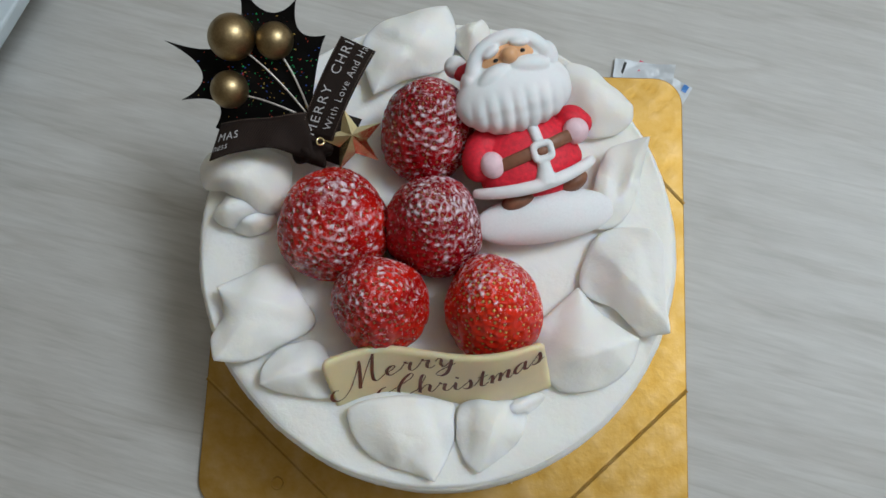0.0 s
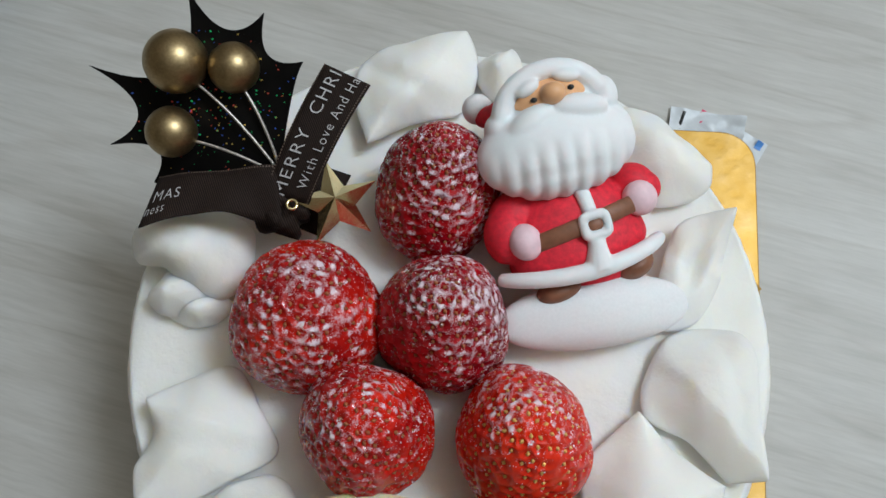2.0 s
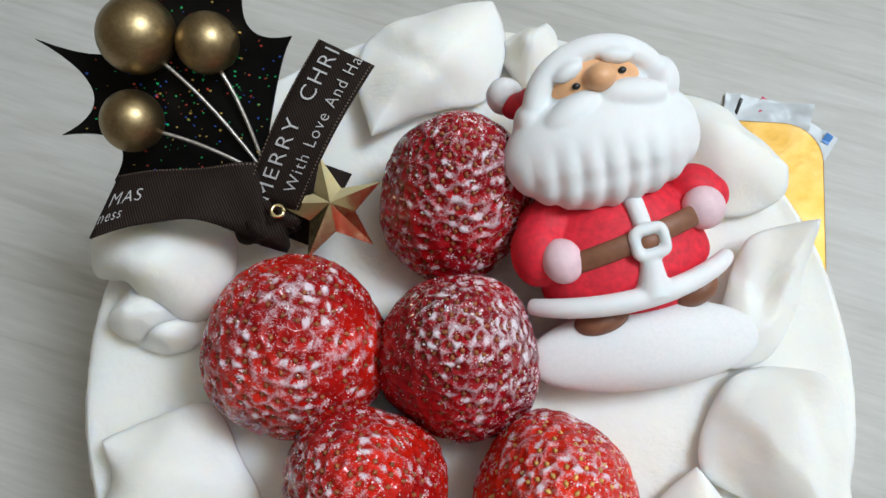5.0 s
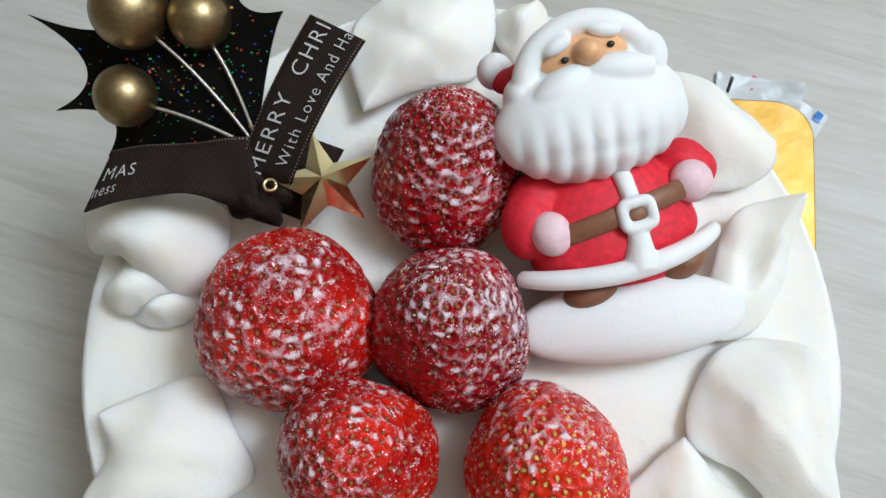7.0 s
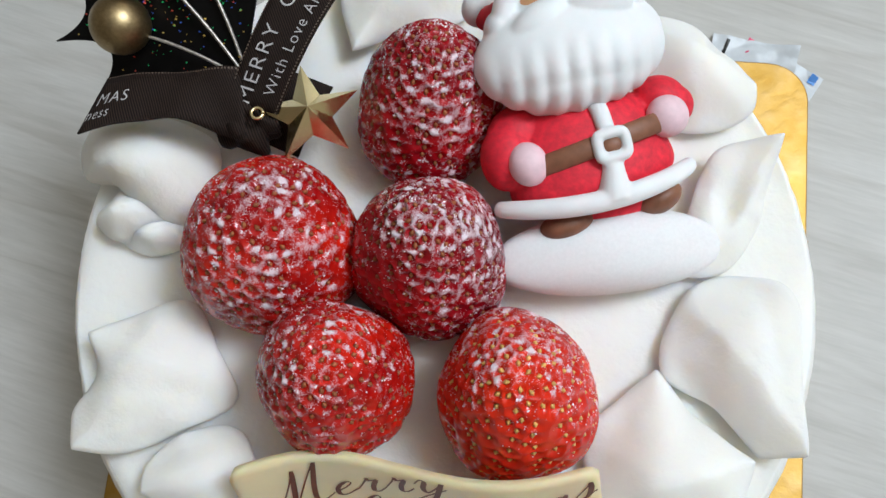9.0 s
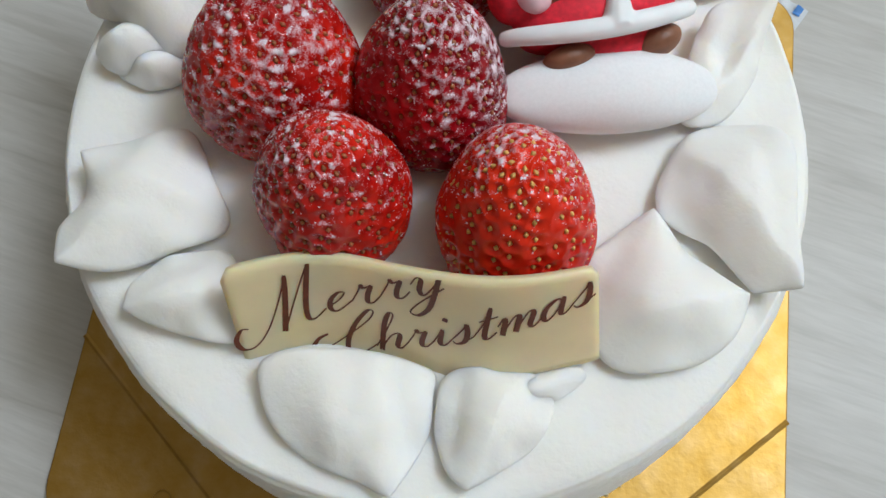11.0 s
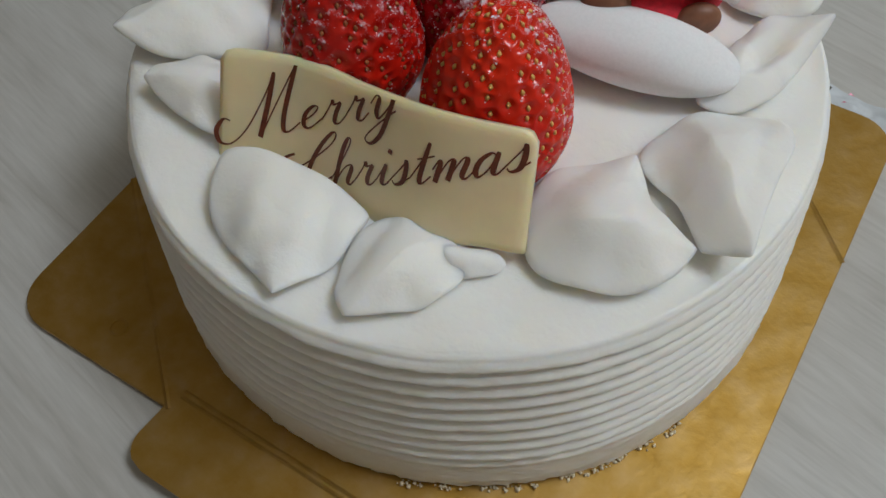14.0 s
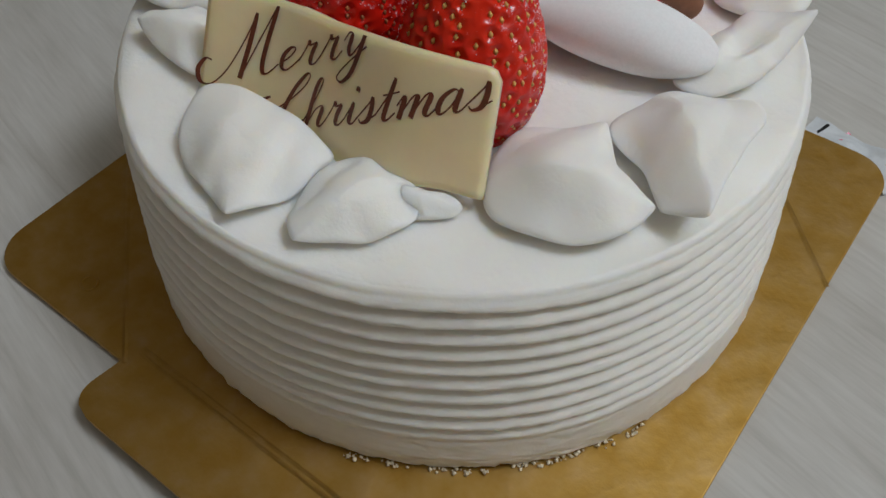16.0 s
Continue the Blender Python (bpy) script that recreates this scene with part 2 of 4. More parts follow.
RED = make_plain("red_flocked_coat", (0.72, 0.018, 0.04), 0.68, vary=0.2, scale=700.0, bump=0.25)
WHITE = make_plain("white_moulded_plastic", (0.88, 0.885, 0.90), 0.58, vary=0.03, scale=160.0, bump=0.08, depth=0.0004)
FLOCK = make_plain("white_flocked_fur", (0.87, 0.865, 0.875), 0.75, vary=0.03, scale=1500.0, bump=0.12, depth=0.0002)
PINK = make_plain("pale_pink_mitten", (0.84, 0.60, 0.65), 0.5, vary=0.08, scale=500.0)
for cast in (WHITE, FLOCK):
    cast_shader = cast.node_tree.nodes["Principled BSDF"]
    cast_shader.inputs["Subsurface Weight"].default_value = 0.5
    cast_shader.inputs["Subsurface Radius"].default_value = (1.0, 0.75, 0.7)
    cast_shader.inputs["Subsurface Scale"].default_value = 0.002
SKIN = make_plain("peach_plastic", (0.80, 0.44, 0.22), 0.4, vary=0.06, scale=300.0)
BROWN = make_plain("brown_plastic", (0.23, 0.095, 0.05), 0.5, vary=0.2, scale=400.0)
BLACK = make_plain("black_dot", (0.01, 0.01, 0.01), 0.4, vary=0.1)
FILM = make_plain("crinkled_clear_film", (0.60, 0.63, 0.66), 0.38, vary=0.10, scale=200.0, bump=0.3, depth=0.0006)
FILM_PINK = make_plain("pink_film_print", (0.70, 0.10, 0.20), 0.3, vary=0.1)
FILM_BLUE = make_plain("blue_film_print", (0.10, 0.28, 0.70), 0.3, vary=0.1)
BOX = make_plain("pale_blue_carton", (0.55, 0.62, 0.66), 0.5, vary=0.05, scale=90.0)
# unseen wall and ceiling colours, kept warm so their bounce warms the shadows
WALL = make_plain("wall_paper", (0.42, 0.365, 0.29), 0.8, vary=0.04, scale=60.0)
CEIL = make_plain("ceiling_paper", (0.74, 0.69, 0.60), 0.85, vary=0.03, scale=60.0)
FLOOR = make_plain("floor_boards", (0.30, 0.19, 0.11), 0.45, vary=0.25, scale=8.0)
LAMP_WHITE = make_plain("lamp_housing", (0.75, 0.75, 0.73), 0.5, vary=0.03)

# ---------------------------------------------------------------- room
# unseen walls and ceiling, added to close the room and bounce light back
ROOM = (-1.9, -1.7, 2.0, 1.8)
x0, y0, x1, y1 = ROOM


def wall(name, lo, hi, mat):
    ob = part(name, box_bm(lo, hi), mat, None)
    return tagged(ob, kind="structure")


wall("floor", (x0 - 0.1, y0 - 0.1, FLOOR_Z - 0.1), (x1 + 0.1, y1 + 0.1, FLOOR_Z), FLOOR)
wall("ceiling", (x0 - 0.1, y0 - 0.1, CEIL_Z), (x1 + 0.1, y1 + 0.1, CEIL_Z + 0.1), CEIL)
wall("wall_north", (x0, y1, FLOOR_Z), (x1, y1 + 0.1, CEIL_Z), WALL)
wall("wall_south", (x0, y0 - 0.1, FLOOR_Z), (x1, y0, CEIL_Z), WALL)
wall("wall_west", (x0 - 0.1, y0 - 0.1, FLOOR_Z), (x0, y1 + 0.1, CEIL_Z), WALL)
wall("wall_east", (x1, y0 - 0.1, FLOOR_Z), (x1 + 0.1, y1 + 0.1, CEIL_Z), WALL)

# cup and cord are added, unseen, for the light to hang from
housing = thing("unseen_lamp_mount", "white cup and cord added above the unseen room lamp", "lamp", (LAMP_AT[0], LAMP_AT[1], CEIL_Z))
bm = bmesh.new()
bmesh.ops.create_cone(bm, cap_ends=True, segments=32, radius1=0.05, radius2=0.06, depth=0.03, matrix=Matrix.Translation((LAMP_AT[0], LAMP_AT[1], CEIL_Z - 0.016)))
part("ceiling_cup", smooth(bm), LAMP_WHITE, housing)
part("cord", tube([(LAMP_AT[0], LAMP_AT[1], CEIL_Z - 0.031), (LAMP_AT[0], LAMP_AT[1], CEIL_Z - 0.095)], 0.006, 8), LAMP_WHITE, housing)

table = thing("table", "pale whitewashed wood-grain table top under the cake board", "table", (0.1, 0.1, FLOOR_Z))
part("tabletop", box_bm((-0.62, -0.45, TABLE_Z - 0.03), (0.70, 0.62, TABLE_Z), 0.003), WOOD, table)
for lx in (-0.56, 0.58):
    for ly in (-0.39, 0.5):
        part("leg", box_bm((lx, ly, FLOOR_Z), (lx + 0.06, ly + 0.06, TABLE_Z - 0.031), 0.004), WOOD, table)

# ---------------------------------------------------------------- gold board
BOARD_TURN = radians(-0.94)
board = thing("cake_board", "square gold foil cake board with pull tab on the table", "cake board", (0.003, -0.005, 0.0))


def turned(me_or_bm):
    m = Matrix.Rotation(BOARD_TURN, 4, "Z")
    if isinstance(me_or_bm, bmesh.types.BMesh):
        bmesh.ops.transform(me_or_bm, matrix=m, verts=me_or_bm.verts[:])
    else:
        me_or_bm.transform(m)
    return me_or_bm


BX0, BX1, BY0, BY1 = -0.0870, 0.0930, -0.0909, 0.0814
part("base_plate", turned(slab(rounded(BX0, BY0, BX1, BY1, 0.011), -0.0022, 0.0, 0.0004)), GOLD_BOARD, board)


def crease(a, b, wide=0.0007, high=0.00025):
    a, b = Vector((*a, 0)), Vector((*b, 0))
    d = (b - a).normalized()
    s = Vector((-d.y, d.x, 0)) * wide
    top = Vector((0, 0, high))
    vs = [a - s, a + s, b + s, b - s, a + top, b + top]
    fs = [(0, 3, 5, 4), (1, 4, 5, 2), (0, 4, 1), (3, 2, 5), (0, 1, 2, 3)]
    return turned(mesh_of("crease", [v + Vector((0, 0, 0.00003)) for v in vs], fs, False))


CUT = 0.0475
for ax, ay, bx, by in ((BX0, BY0 + CUT, BX0 + CUT + 0.008, BY0), (BX1, BY0 + CUT + 0.002, BX1 - CUT - 0.004, BY0),
                       (BX1, BY1 - CUT - 0.004, BX1 - CUT, BY1), (BX0, BY1 - CUT, BX0 + CUT, BY1)):
    part("crease", crease((ax, ay), (bx, by)), GOLD_BOARD, board)

ring_pts = [(-0.0574 + 0.0022 * math.cos(a), -0.0808 + 0.0022 * math.sin(a), 0.0) for a in np.linspace(0, 2 * math.pi, 25)]
part("embossed_ring", turned(tube(ring_pts, 0.0003, 6)), GOLD_BOARD, board)

# pull tab: bends up a little from the front edge
TX0, TX1, TY = -0.0330, 0.0390, -0.0135
n_len, n_w = 14, 20
verts, faces = [], []
for s in (0, 1):
    for i in range(n_len + 1):
        v = i / n_len
        d = v * 0.0155
        r = 0.0075
        inset = 0.0 if d < 0.0155 - r else r - math.sqrt(max(0.0, r * r - (d - 0.0155 + r) ** 2))
        z = 0.0030 * v ** 1.4 - s * 0.0016
        for k in range(n_w + 1):
            x = TX0 + inset + (TX1 - TX0 - 2 * inset) * k / n_w
            verts.append((x, BY0 + 0.0004 - d, z))
row = n_w + 1
half = (n_len + 1) * row
for i in range(n_len):
    for k in range(n_w):
        a = i * row + k
        faces.append((a, a + row, a + row + 1, a + 1))
        faces.append((half + a, half + a + 1, half + a + row + 1, half + a + row))
edge = [k for k in range(row)] + [i * row + n_w for i in range(1, n_len + 1)] + [n_len * row + k for k in range(n_w - 1, -1, -1)] + [i * row for i in range(n_len - 1, 0, -1)]
for a, b in zip(edge, edge[1:] + edge[:1]):
    faces.append((a, b, half + b, half + a))
part("pull_tab", turned(mesh_of("pull_tab", verts, faces, False)), GOLD_BOARD, board, "gold tab slightly bent upwards")
for dy in (0.0, 0.0016):
    part("crease", crease((TX0 + 0.002, BY0 + 0.004 + dy), (TX1 - 0.002, BY0 + 0.004 + dy), 0.0005, 0.0002), GOLD_BOARD, board)

# ---------------------------------------------------------------- cake
cake = thing("cake", "round white whipped cream cake with combed sides on gold board", "cake", (0, 0, 0.0))


def hum(x, y, z, s, seed=0.0):
    return noise.noise(Vector((x * s + seed, y * s - seed, z * s + 3.1 * seed)))


def cake_body():
    """Lathe: flat top with a soft lip, combed side, ragged foot."""
    n_a = 360
    prof = [("top", r) for r in np.linspace(0.0006, RIM - 0.0014, 26)]
    prof += [("lip", a) for a in np.linspace(10, 90, 6)]
    prof += [("side", z) for z in np.linspace(TOP - 0.0018, 0.0004, 230)]
    verts, faces = [], []
    for kind, p in prof:
        for k in range(n_a):
            a = 2 * math.pi * k / n_a
            ca, sa = math.cos(a), math.sin(a)
            wob = 0.0007 * hum(ca, sa, 0, 1.3, 4) + 0.0003 * hum(ca, sa, 0, 5, 9)
            if kind == "top":
                x, y = p * ca, p * sa
                z = TOP + 0.0005 * hum(x, y, 0, 30, 2) + 0.00040 * hum(x, y, 0, 120, 5)
                swirl = math.sin(p * 900 + a * 1.0 + 2 * hum(x, y, 0, 25, 8))
                z += 0.00011 * swirl
                r = p + wob * (p / RIM) ** 4
            elif kind == "lip":
                r = RIM - 0.0014 + 0.0014 * math.sin(radians(p)) + wob
                z = TOP - 0.0014 + 0.0014 * math.cos(radians(p)) + 0.0003 * hum(ca, sa, 0, 9, 6)
            else:
                v = (TOP - p) / TOP
                zz = p + 0.0006 * hum(ca, sa, p * 20, 2.2, 1) + 0.0002 * hum(ca, sa, p * 60, 14, 3)
                r = RIM + (FOOT - RIM) * min(1.0, v * 1.08) ** 0.85 + wob
                front = 0.5 + 0.5 * math.cos(a - radians(-95))
                amp = 0.0034 * min(1.0, 0.22 + 1.3 * front)
                lo, hi, count = 0.0125, TOP - 0.0008, 10
                if lo < zz < hi:
                    u = (zz - lo) / (hi - lo) * count
                    w = u - math.floor(u)
                    ridge = abs(math.sin(math.pi * w ** 0.85)) ** 0.55
                    fade = min(1.0, (zz - lo) / 0.004) * (0.6 + 0.4 * min(1.0, (hi - zz) / 0.003))
                    r += amp * (ridge - 0.8) * fade
                r += 0.00022 * hum(ca * 0.08, sa * 0.08, p, 420, 7) + 0.00012 * hum(ca * 0.08, sa * 0.08, p, 1100, 2)
                if p < 0.007:
                    r += 0.0009 * (1 - p / 0.007) * hum(ca, sa, p * 30, 26, 6) - 0.0012 * (1 - p / 0.007) ** 2
                z = p
            verts.append((r * ca, r * sa, z))
    rows = len(prof)
    for i in range(rows - 1):
        for k in range(n_a):
            a, b = i * n_a + k, i * n_a + (k + 1) % n_a
            faces.append((a, a + n_a, b + n_a, b))
    verts.append((0, 0, TOP))
    for k in range(n_a):
        faces.append((len(verts) - 1, k, (k + 1) % n_a))
    faces.append(tuple(range((rows - 1) * n_a, rows * n_a)))
    return mesh_of("cake_body", verts, faces)


coat = cake_body()
coat.polygons.foreach_set("material_index", [1 if p.center.z > TOP - 0.0022 else 0 for p in coat.polygons])
part("cream_coat", coat, (CREAM_SIDE, CREAM), cake, "white cream coat with horizontal comb ridges")


def lump_cloud(name, spots, lo, hi, mat, parent, label=""):
    """Many small uneven lumps as one mesh; spots: x, y, z."""
    verts, faces = [], []
    rng = random.Random(7)
    for x, y, z in spots:
        s = rng.uniform(lo, hi)
        q = Euler((rng.uniform(0, 6), rng.uniform(0, 6), rng.uniform(0, 6))).to_matrix()
        base = len(verts)
        for d in ((1, 0, 0), (-1, 0, 0), (0, 1, 0), (0, -1, 0), (0, 0, 1), (0, 0, -1)):
            verts.append(Vector((x, y, z)) + q @ (Vector(d) * s * rng.uniform(0.55, 1.2)))
        for f in ((0, 2, 4), (2, 1, 4), (1, 3, 4), (3, 0, 4), (2, 0, 5), (1, 2, 5), (3, 1, 5), (0, 3, 5)):
            faces.append(tuple(base + i for i in f))
    ob = part(name, mesh_of(name, verts, faces), mat, parent, label)
    ob["kind"] = "stuff"
    return ob


rng = random.Random(3)
spots = []
for k in range(150):
    a = radians(rng.uniform(-74, -24))
    r = FOOT - 0.0004 + rng.random() ** 2 * 0.0014
    if hum(math.cos(a), math.sin(a), 0, 22, 5) > -0.1:
        spots.append((r * math.cos(a), r * math.sin(a), rng.uniform(0.0002, 0.0010)))
lump_cloud("crumb_trail", spots, 0.00025, 0.0007, CRUMB, cake, "cream crumbs along the foot of the cake")


def petal(edge, top, corner=(), crease=(), hollow=0.0, seed=0, folds=(), flat=0.65):
    """A piped tongue of cream. edge: its outline, x, y and the height of the lip, in mm; top: its height; creases run out
    from the middle: direction in radians, length, depth."""
    pts = []
    n = len(edge)
    for i in range(n):
        p0, p1, p2, p3 = (Vector(edge[(i + k) % n]) for k in (-1, 0, 1, 2))
        t1 = Vector() if i in corner else (p2 - p0) * 0.5
        t2 = Vector() if (i + 1) % n in corner else (p3 - p1) * 0.5
        for k in range(12):
            u = k / 12
            pts.append(p1 * (2 * u ** 3 - 3 * u * u + 1) + t1 * (u ** 3 - 2 * u * u + u) + p2 * (3 * u * u - 2 * u ** 3) + t2 * (u ** 3 - u * u))
    c = sum(pts, Vector()) / len(pts)
    pts = [Vector((c.x + (p.x - c.x) * 1.05, c.y + (p.y - c.y) * 1.05, p.z)) for p in pts]
    m, n_r = len(pts), 26
    span = m // 7
    soft = [sum((pts[(k + j) % m] for j in range(-span, span + 1)), Vector()) / (2 * span + 1) for k in range(m)]
    verts, faces = [], []
    rings = [(k / n_r, 0) for k in range(1, n_r + 1)] + [(0.985, 1), (0.88, 2), (0.74, 3)]
    for rho, low in rings:
        for p, s in zip(pts, soft):
            w = rho ** 3.5
            q = c + (s.lerp(p, w) - c) * rho
            lip = s.z + (p.z - s.z) * w + 0.7
            if low == 0:
                dome = max(0.0, 1 - rho ** 2.7) ** 0.58
                flare = 0.5 + 0.5 * math.cos(math.pi * min(1.0, rho ** 1.35 * 1.04))
                z = lip + (top - lip) * ((1 - flat) * dome + flat * flare)
                z += 0.75 * rho ** 4 * math.sin(6.0 * math.atan2(p.y - c.y, p.x - c.x) + 2.3 * seed)
                z -= hollow * top * math.exp(-(rho / 0.42) ** 2)
                for a, far, deep in crease:
                    d = Vector((math.cos(a), math.sin(a)))
                    o = Vector((q.x - c.x, q.y - c.y))
                    along, off = o.dot(d), o.x * d.y - o.y * d.x
                    if along > 0:
                        w = min(1.0, along / 6.0) * min(1.0, max(0.0, far * 22 - along) / 3.0)
                        z -= 0.8 * deep * top * w * math.exp(-(off / 2.4) ** 2)
                for ax, ay, bx, by, high, wide in folds:
                    d = Vector((bx - ax, by - ay))
                    o = Vector((q.x - ax, q.y - ay))
                    size = d.length
                    d.normalize()
                    along, off = o.dot(d), abs(o.x * d.y - o.y * d.x)
                    w = max(0.0, min(1.0, (along + 4) / 4, (size + 4 - along) / 4)) * (1 - 0.6 * rho ** 6)
                    z += 0.6 * high * w * (math.exp(-off / wide) if high > 0 else math.exp(-(off / wide) ** 2))
                wave = 0.5 * hum(q.x, q.y, 0, 0.085, seed) + 0.16 * hum(q.x, q.y, 0, 0.30, seed + 4)
                z += wave * 1.2
            else:
                z = (lip - 0.6, lip * 0.6 - 0.7, -1.0)[low - 1]
            side = 0.5 * hum(q.x, q.y, z, 0.18, seed + 7)
            verts.append(((q.x + side) * 0.001, (q.y + side * 0.6) * 0.001, TOP + z * 0.001))
    for i in range(len(rings) - 1):
        for k in range(m):
            a, b = i * m + k, i * m + (k + 1) % m
            faces.append((a, a + m, b + m, b))
    z0 = top * (1 - hollow)
    verts.append((c.x * 0.001, c.y * 0.001, TOP + (z0 + 0.6 * hum(c.x, c.y, 0, 0.085, seed)) * 0.001))
    for k in range(m):
        faces.append((len(verts) - 1, k, (k + 1) % m))
    verts.append((c.x * 0.001, c.y * 0.001, TOP - 0.001))
    last = (len(rings) - 1) * m
    for k in range(m):
        faces.append((len(verts) - 1, last + (k + 1) % m, last + k))
    bm = bmesh.new()
    bm.from_mesh(mesh_of("cream_petal", verts, faces))
    bmesh.ops.recalc_face_normals(bm, faces=bm.faces[:])
    for _ in range(5):
        bmesh.ops.smooth_vert(bm, verts=bm.verts[:], factor=0.5, use_axis_x=True, use_axis_y=True, use_axis_z=True)
    return smooth(bm)


PETALS = [
    dict(edge=((-25.0, -52.2, 5.0), (-22.8, -61.3, 2.5), (-15.0, -68.4, 1.2), (-4.5, -71.2, 1.5), (1.2, -73.5, 3), (6.3, -63.0, 1), (6.7, -54.6, 1), (5.3, -49.6, 2), (-11.0, -48.4, 4.6)), top=7.6, corner=(4,), folds=((-2, -48, 5, -66, -1.6, 2.0), (-14, -50, -9, -66, 1.0, 4.0), (-9, -71, -3, -65, -1.8, 2.0))),
    dict(edge=((8.2, -51.2, 2), (7.7, -60.4, 1), (10.2, -67.0, 1), (14.6, -70.6, 2.5), (24.2, -63.4, 1.5), (27.6, -58.3, 2), (28.8, -53.2, 2), (25.8, -49.1, 2), (14.6, -48.6, 3.5)), top=7, corner=(3,), folds=((12, -50, 11, -64, -1.1, 1.5), (20, -50, 16, -68, 1.2, 3.0), (26, -52, 21, -66, -1.0, 2.0))),
    dict(edge=((30.9, -28.5, 3), (37.8, -20.5, 3), (44.4, -14.1, 2), (52.0, -22.6, 1), (62.6, -29.7, 5.5), (60.8, -36.5, 3.5), (54.2, -43.4, 2.5), (42.2, -46.4, 2), (35.3, -42.4, 2)), top=11, corner=(2, 4), folds=((37, -39, 62, -30, 2.0, 3.0), (45, -16, 60, -28, 0.9, 2.5), (36, -28, 50, -30, -0.8, 3.0))),
    dict(edge=((44.8, -14.4, 2), (49.2, 0.4, 1.5), (55.9, 4.7, 2), (66.2, 3.9, 6), (69.9, -2.0, 8.5), (69.5, -13.2, 8), (71.4, -28.3, 7), (63.1, -29.3, 4), (55.4, -20.5, 2.5)), top=10.5, corner=(6, 7), folds=((47, -14, 62, -27, -2.2, 1.6), (50, -2, 70, -25, 1.6, 3.0), (63, 2, 67, -20, -0.9, 2.0))),
    dict(edge=((66.3, 32.6, 10), (65.0, 25.5, 5), (63.0, 14.9, 3), (57.6, 6.3, 2), (49.6, 4.7, 2), (48.6, 12.9, 3), (51.1, 23.4, 5), (54.5, 29.9, 7)), top=9, corner=(0,), hollow=0.55, folds=((66, 32, 52, 12, 1.2, 2.0),)),
    dict(edge=((40.9, 59.3, 3), (48.2, 58.0, 3), (57.3, 50.3, 3), (62.2, 44.6, 5), (61.0, 38.3, 3), (51.7, 34.3, 2), (42.7, 37.1, 2), (38.7, 48.6, 3)), top=9.5, corner=(3,), folds=((42, 55, 62, 44.6, 1.2, 3.0),)),
    dict(edge=((-25.2, 65.7, 5), (-21.5, 71.6, 3), (-12.3, 76.1, 3), (2.2, 78.5, 5), (5.2, 71.3, 2), (4.3, 62.3, 2), (0.3, 56.4, 2), (-10.7, 53.5, 3), (-16.1, 50.5, 3), (-20.9, 46.6, 6), (-24.5, 56.8, 5)), top=11, corner=(3, 9), folds=((-15, 50, 2, 78, 1.5, 3.0), (-22, 68, -5, 58, -1.6, 2.5))),
    dict(edge=((4.4, 67.3, 2), (6.0, 71.9, 2), (10.3, 73.1, 3), (13.4, 72.9, 6), (16.1, 71.2, 2), (15.0, 66.0, 2), (9.5, 60.0, 2)), top=9, corner=(3,), folds=((13, 73, 9, 62, 1.0, 2.0),)),
    dict(edge=((-46.4, 23.4, 4), (-53.5, 28.0, 5), (-62.8, 29.2, 5), (-71.6, 26.6, 5), (-75.4, 20.5, 4.5), (-73.2, 15.0, 4), (-67.5, 14.6, 4), (-62.0, 10.0, 3), (-55.0, 6.8, 2), (-48.0, 11.0, 2)), top=18.0, flat=0.2, folds=((-72, 17, -60, 20, -1.8, 2.2), (-66, 26, -52, 10, 0.9, 4.0))),
    dict(edge=((-60.0, 15.0, 3), (-66.5, 13.4, 3), (-69.2, 9.6, 3), (-70.4, 6.2, 3), (-67.5, 3.2, 2), (-61.0, 3.4, 2), (-55.0, 6.4, 2), (-53.5, 11.5, 3)), top=10.5, flat=0.3, corner=(3,), folds=((-69, 7, -56, 12, 1.2, 2.5),)),
    dict(edge=((-67.1, 4.6, 1), (-59.9, 0.8, 1), (-53.5, 2.6, 1), (-50.8, 7.3, 1), (-58.4, 10.4, 2)), top=8, folds=()),
    dict(edge=((-48.1, -8.1, 3), (-58.6, -11.5, 3), (-67.0, -16.3, 6), (-65.3, -25.0, 3), (-68.4, -32.2, 4), (-66.2, -38.9, 7), (-56.8, -39.0, 3), (-46.8, -33.7, 2), (-36.4, -26.9, 1), (-42.0, -17.4, 2)), top=10.5, corner=(2, 5), folds=((-37, -27, -66, -38.9, 1.8, 2.5), (-40, -24, -67, -16.3, 1.4, 3.0), (-42, -26, -66, -26, -1.4, 3.0))),
    dict(edge=((-51.8, -40.1, 3), (-52.5, -46.1, 5), (-44.2, -48.5, 2), (-30.6, -49.3, 2), (-30.2, -40.0, 3), (-36.3, -32.1, 2), (-46.5, -34.5, 3)), top=8, corner=(1,), folds=((-32, -40, -52, -46, 1.2, 3.0), (-36, -34, -50, -40, -0.6, 2.0))),
    dict(edge=((15.5, -52.0, 2), (20.0, -55.5, 1), (28.0, -53.5, 1), (34.0, -48.5, 2), (31.5, -46.6, 2), (24.0, -49.0, 3)), top=5, folds=()),
]
for k, p in enumerate(PETALS):
    part("cream_petal", petal(seed=k * 3.7, **p), CREAM, cake)


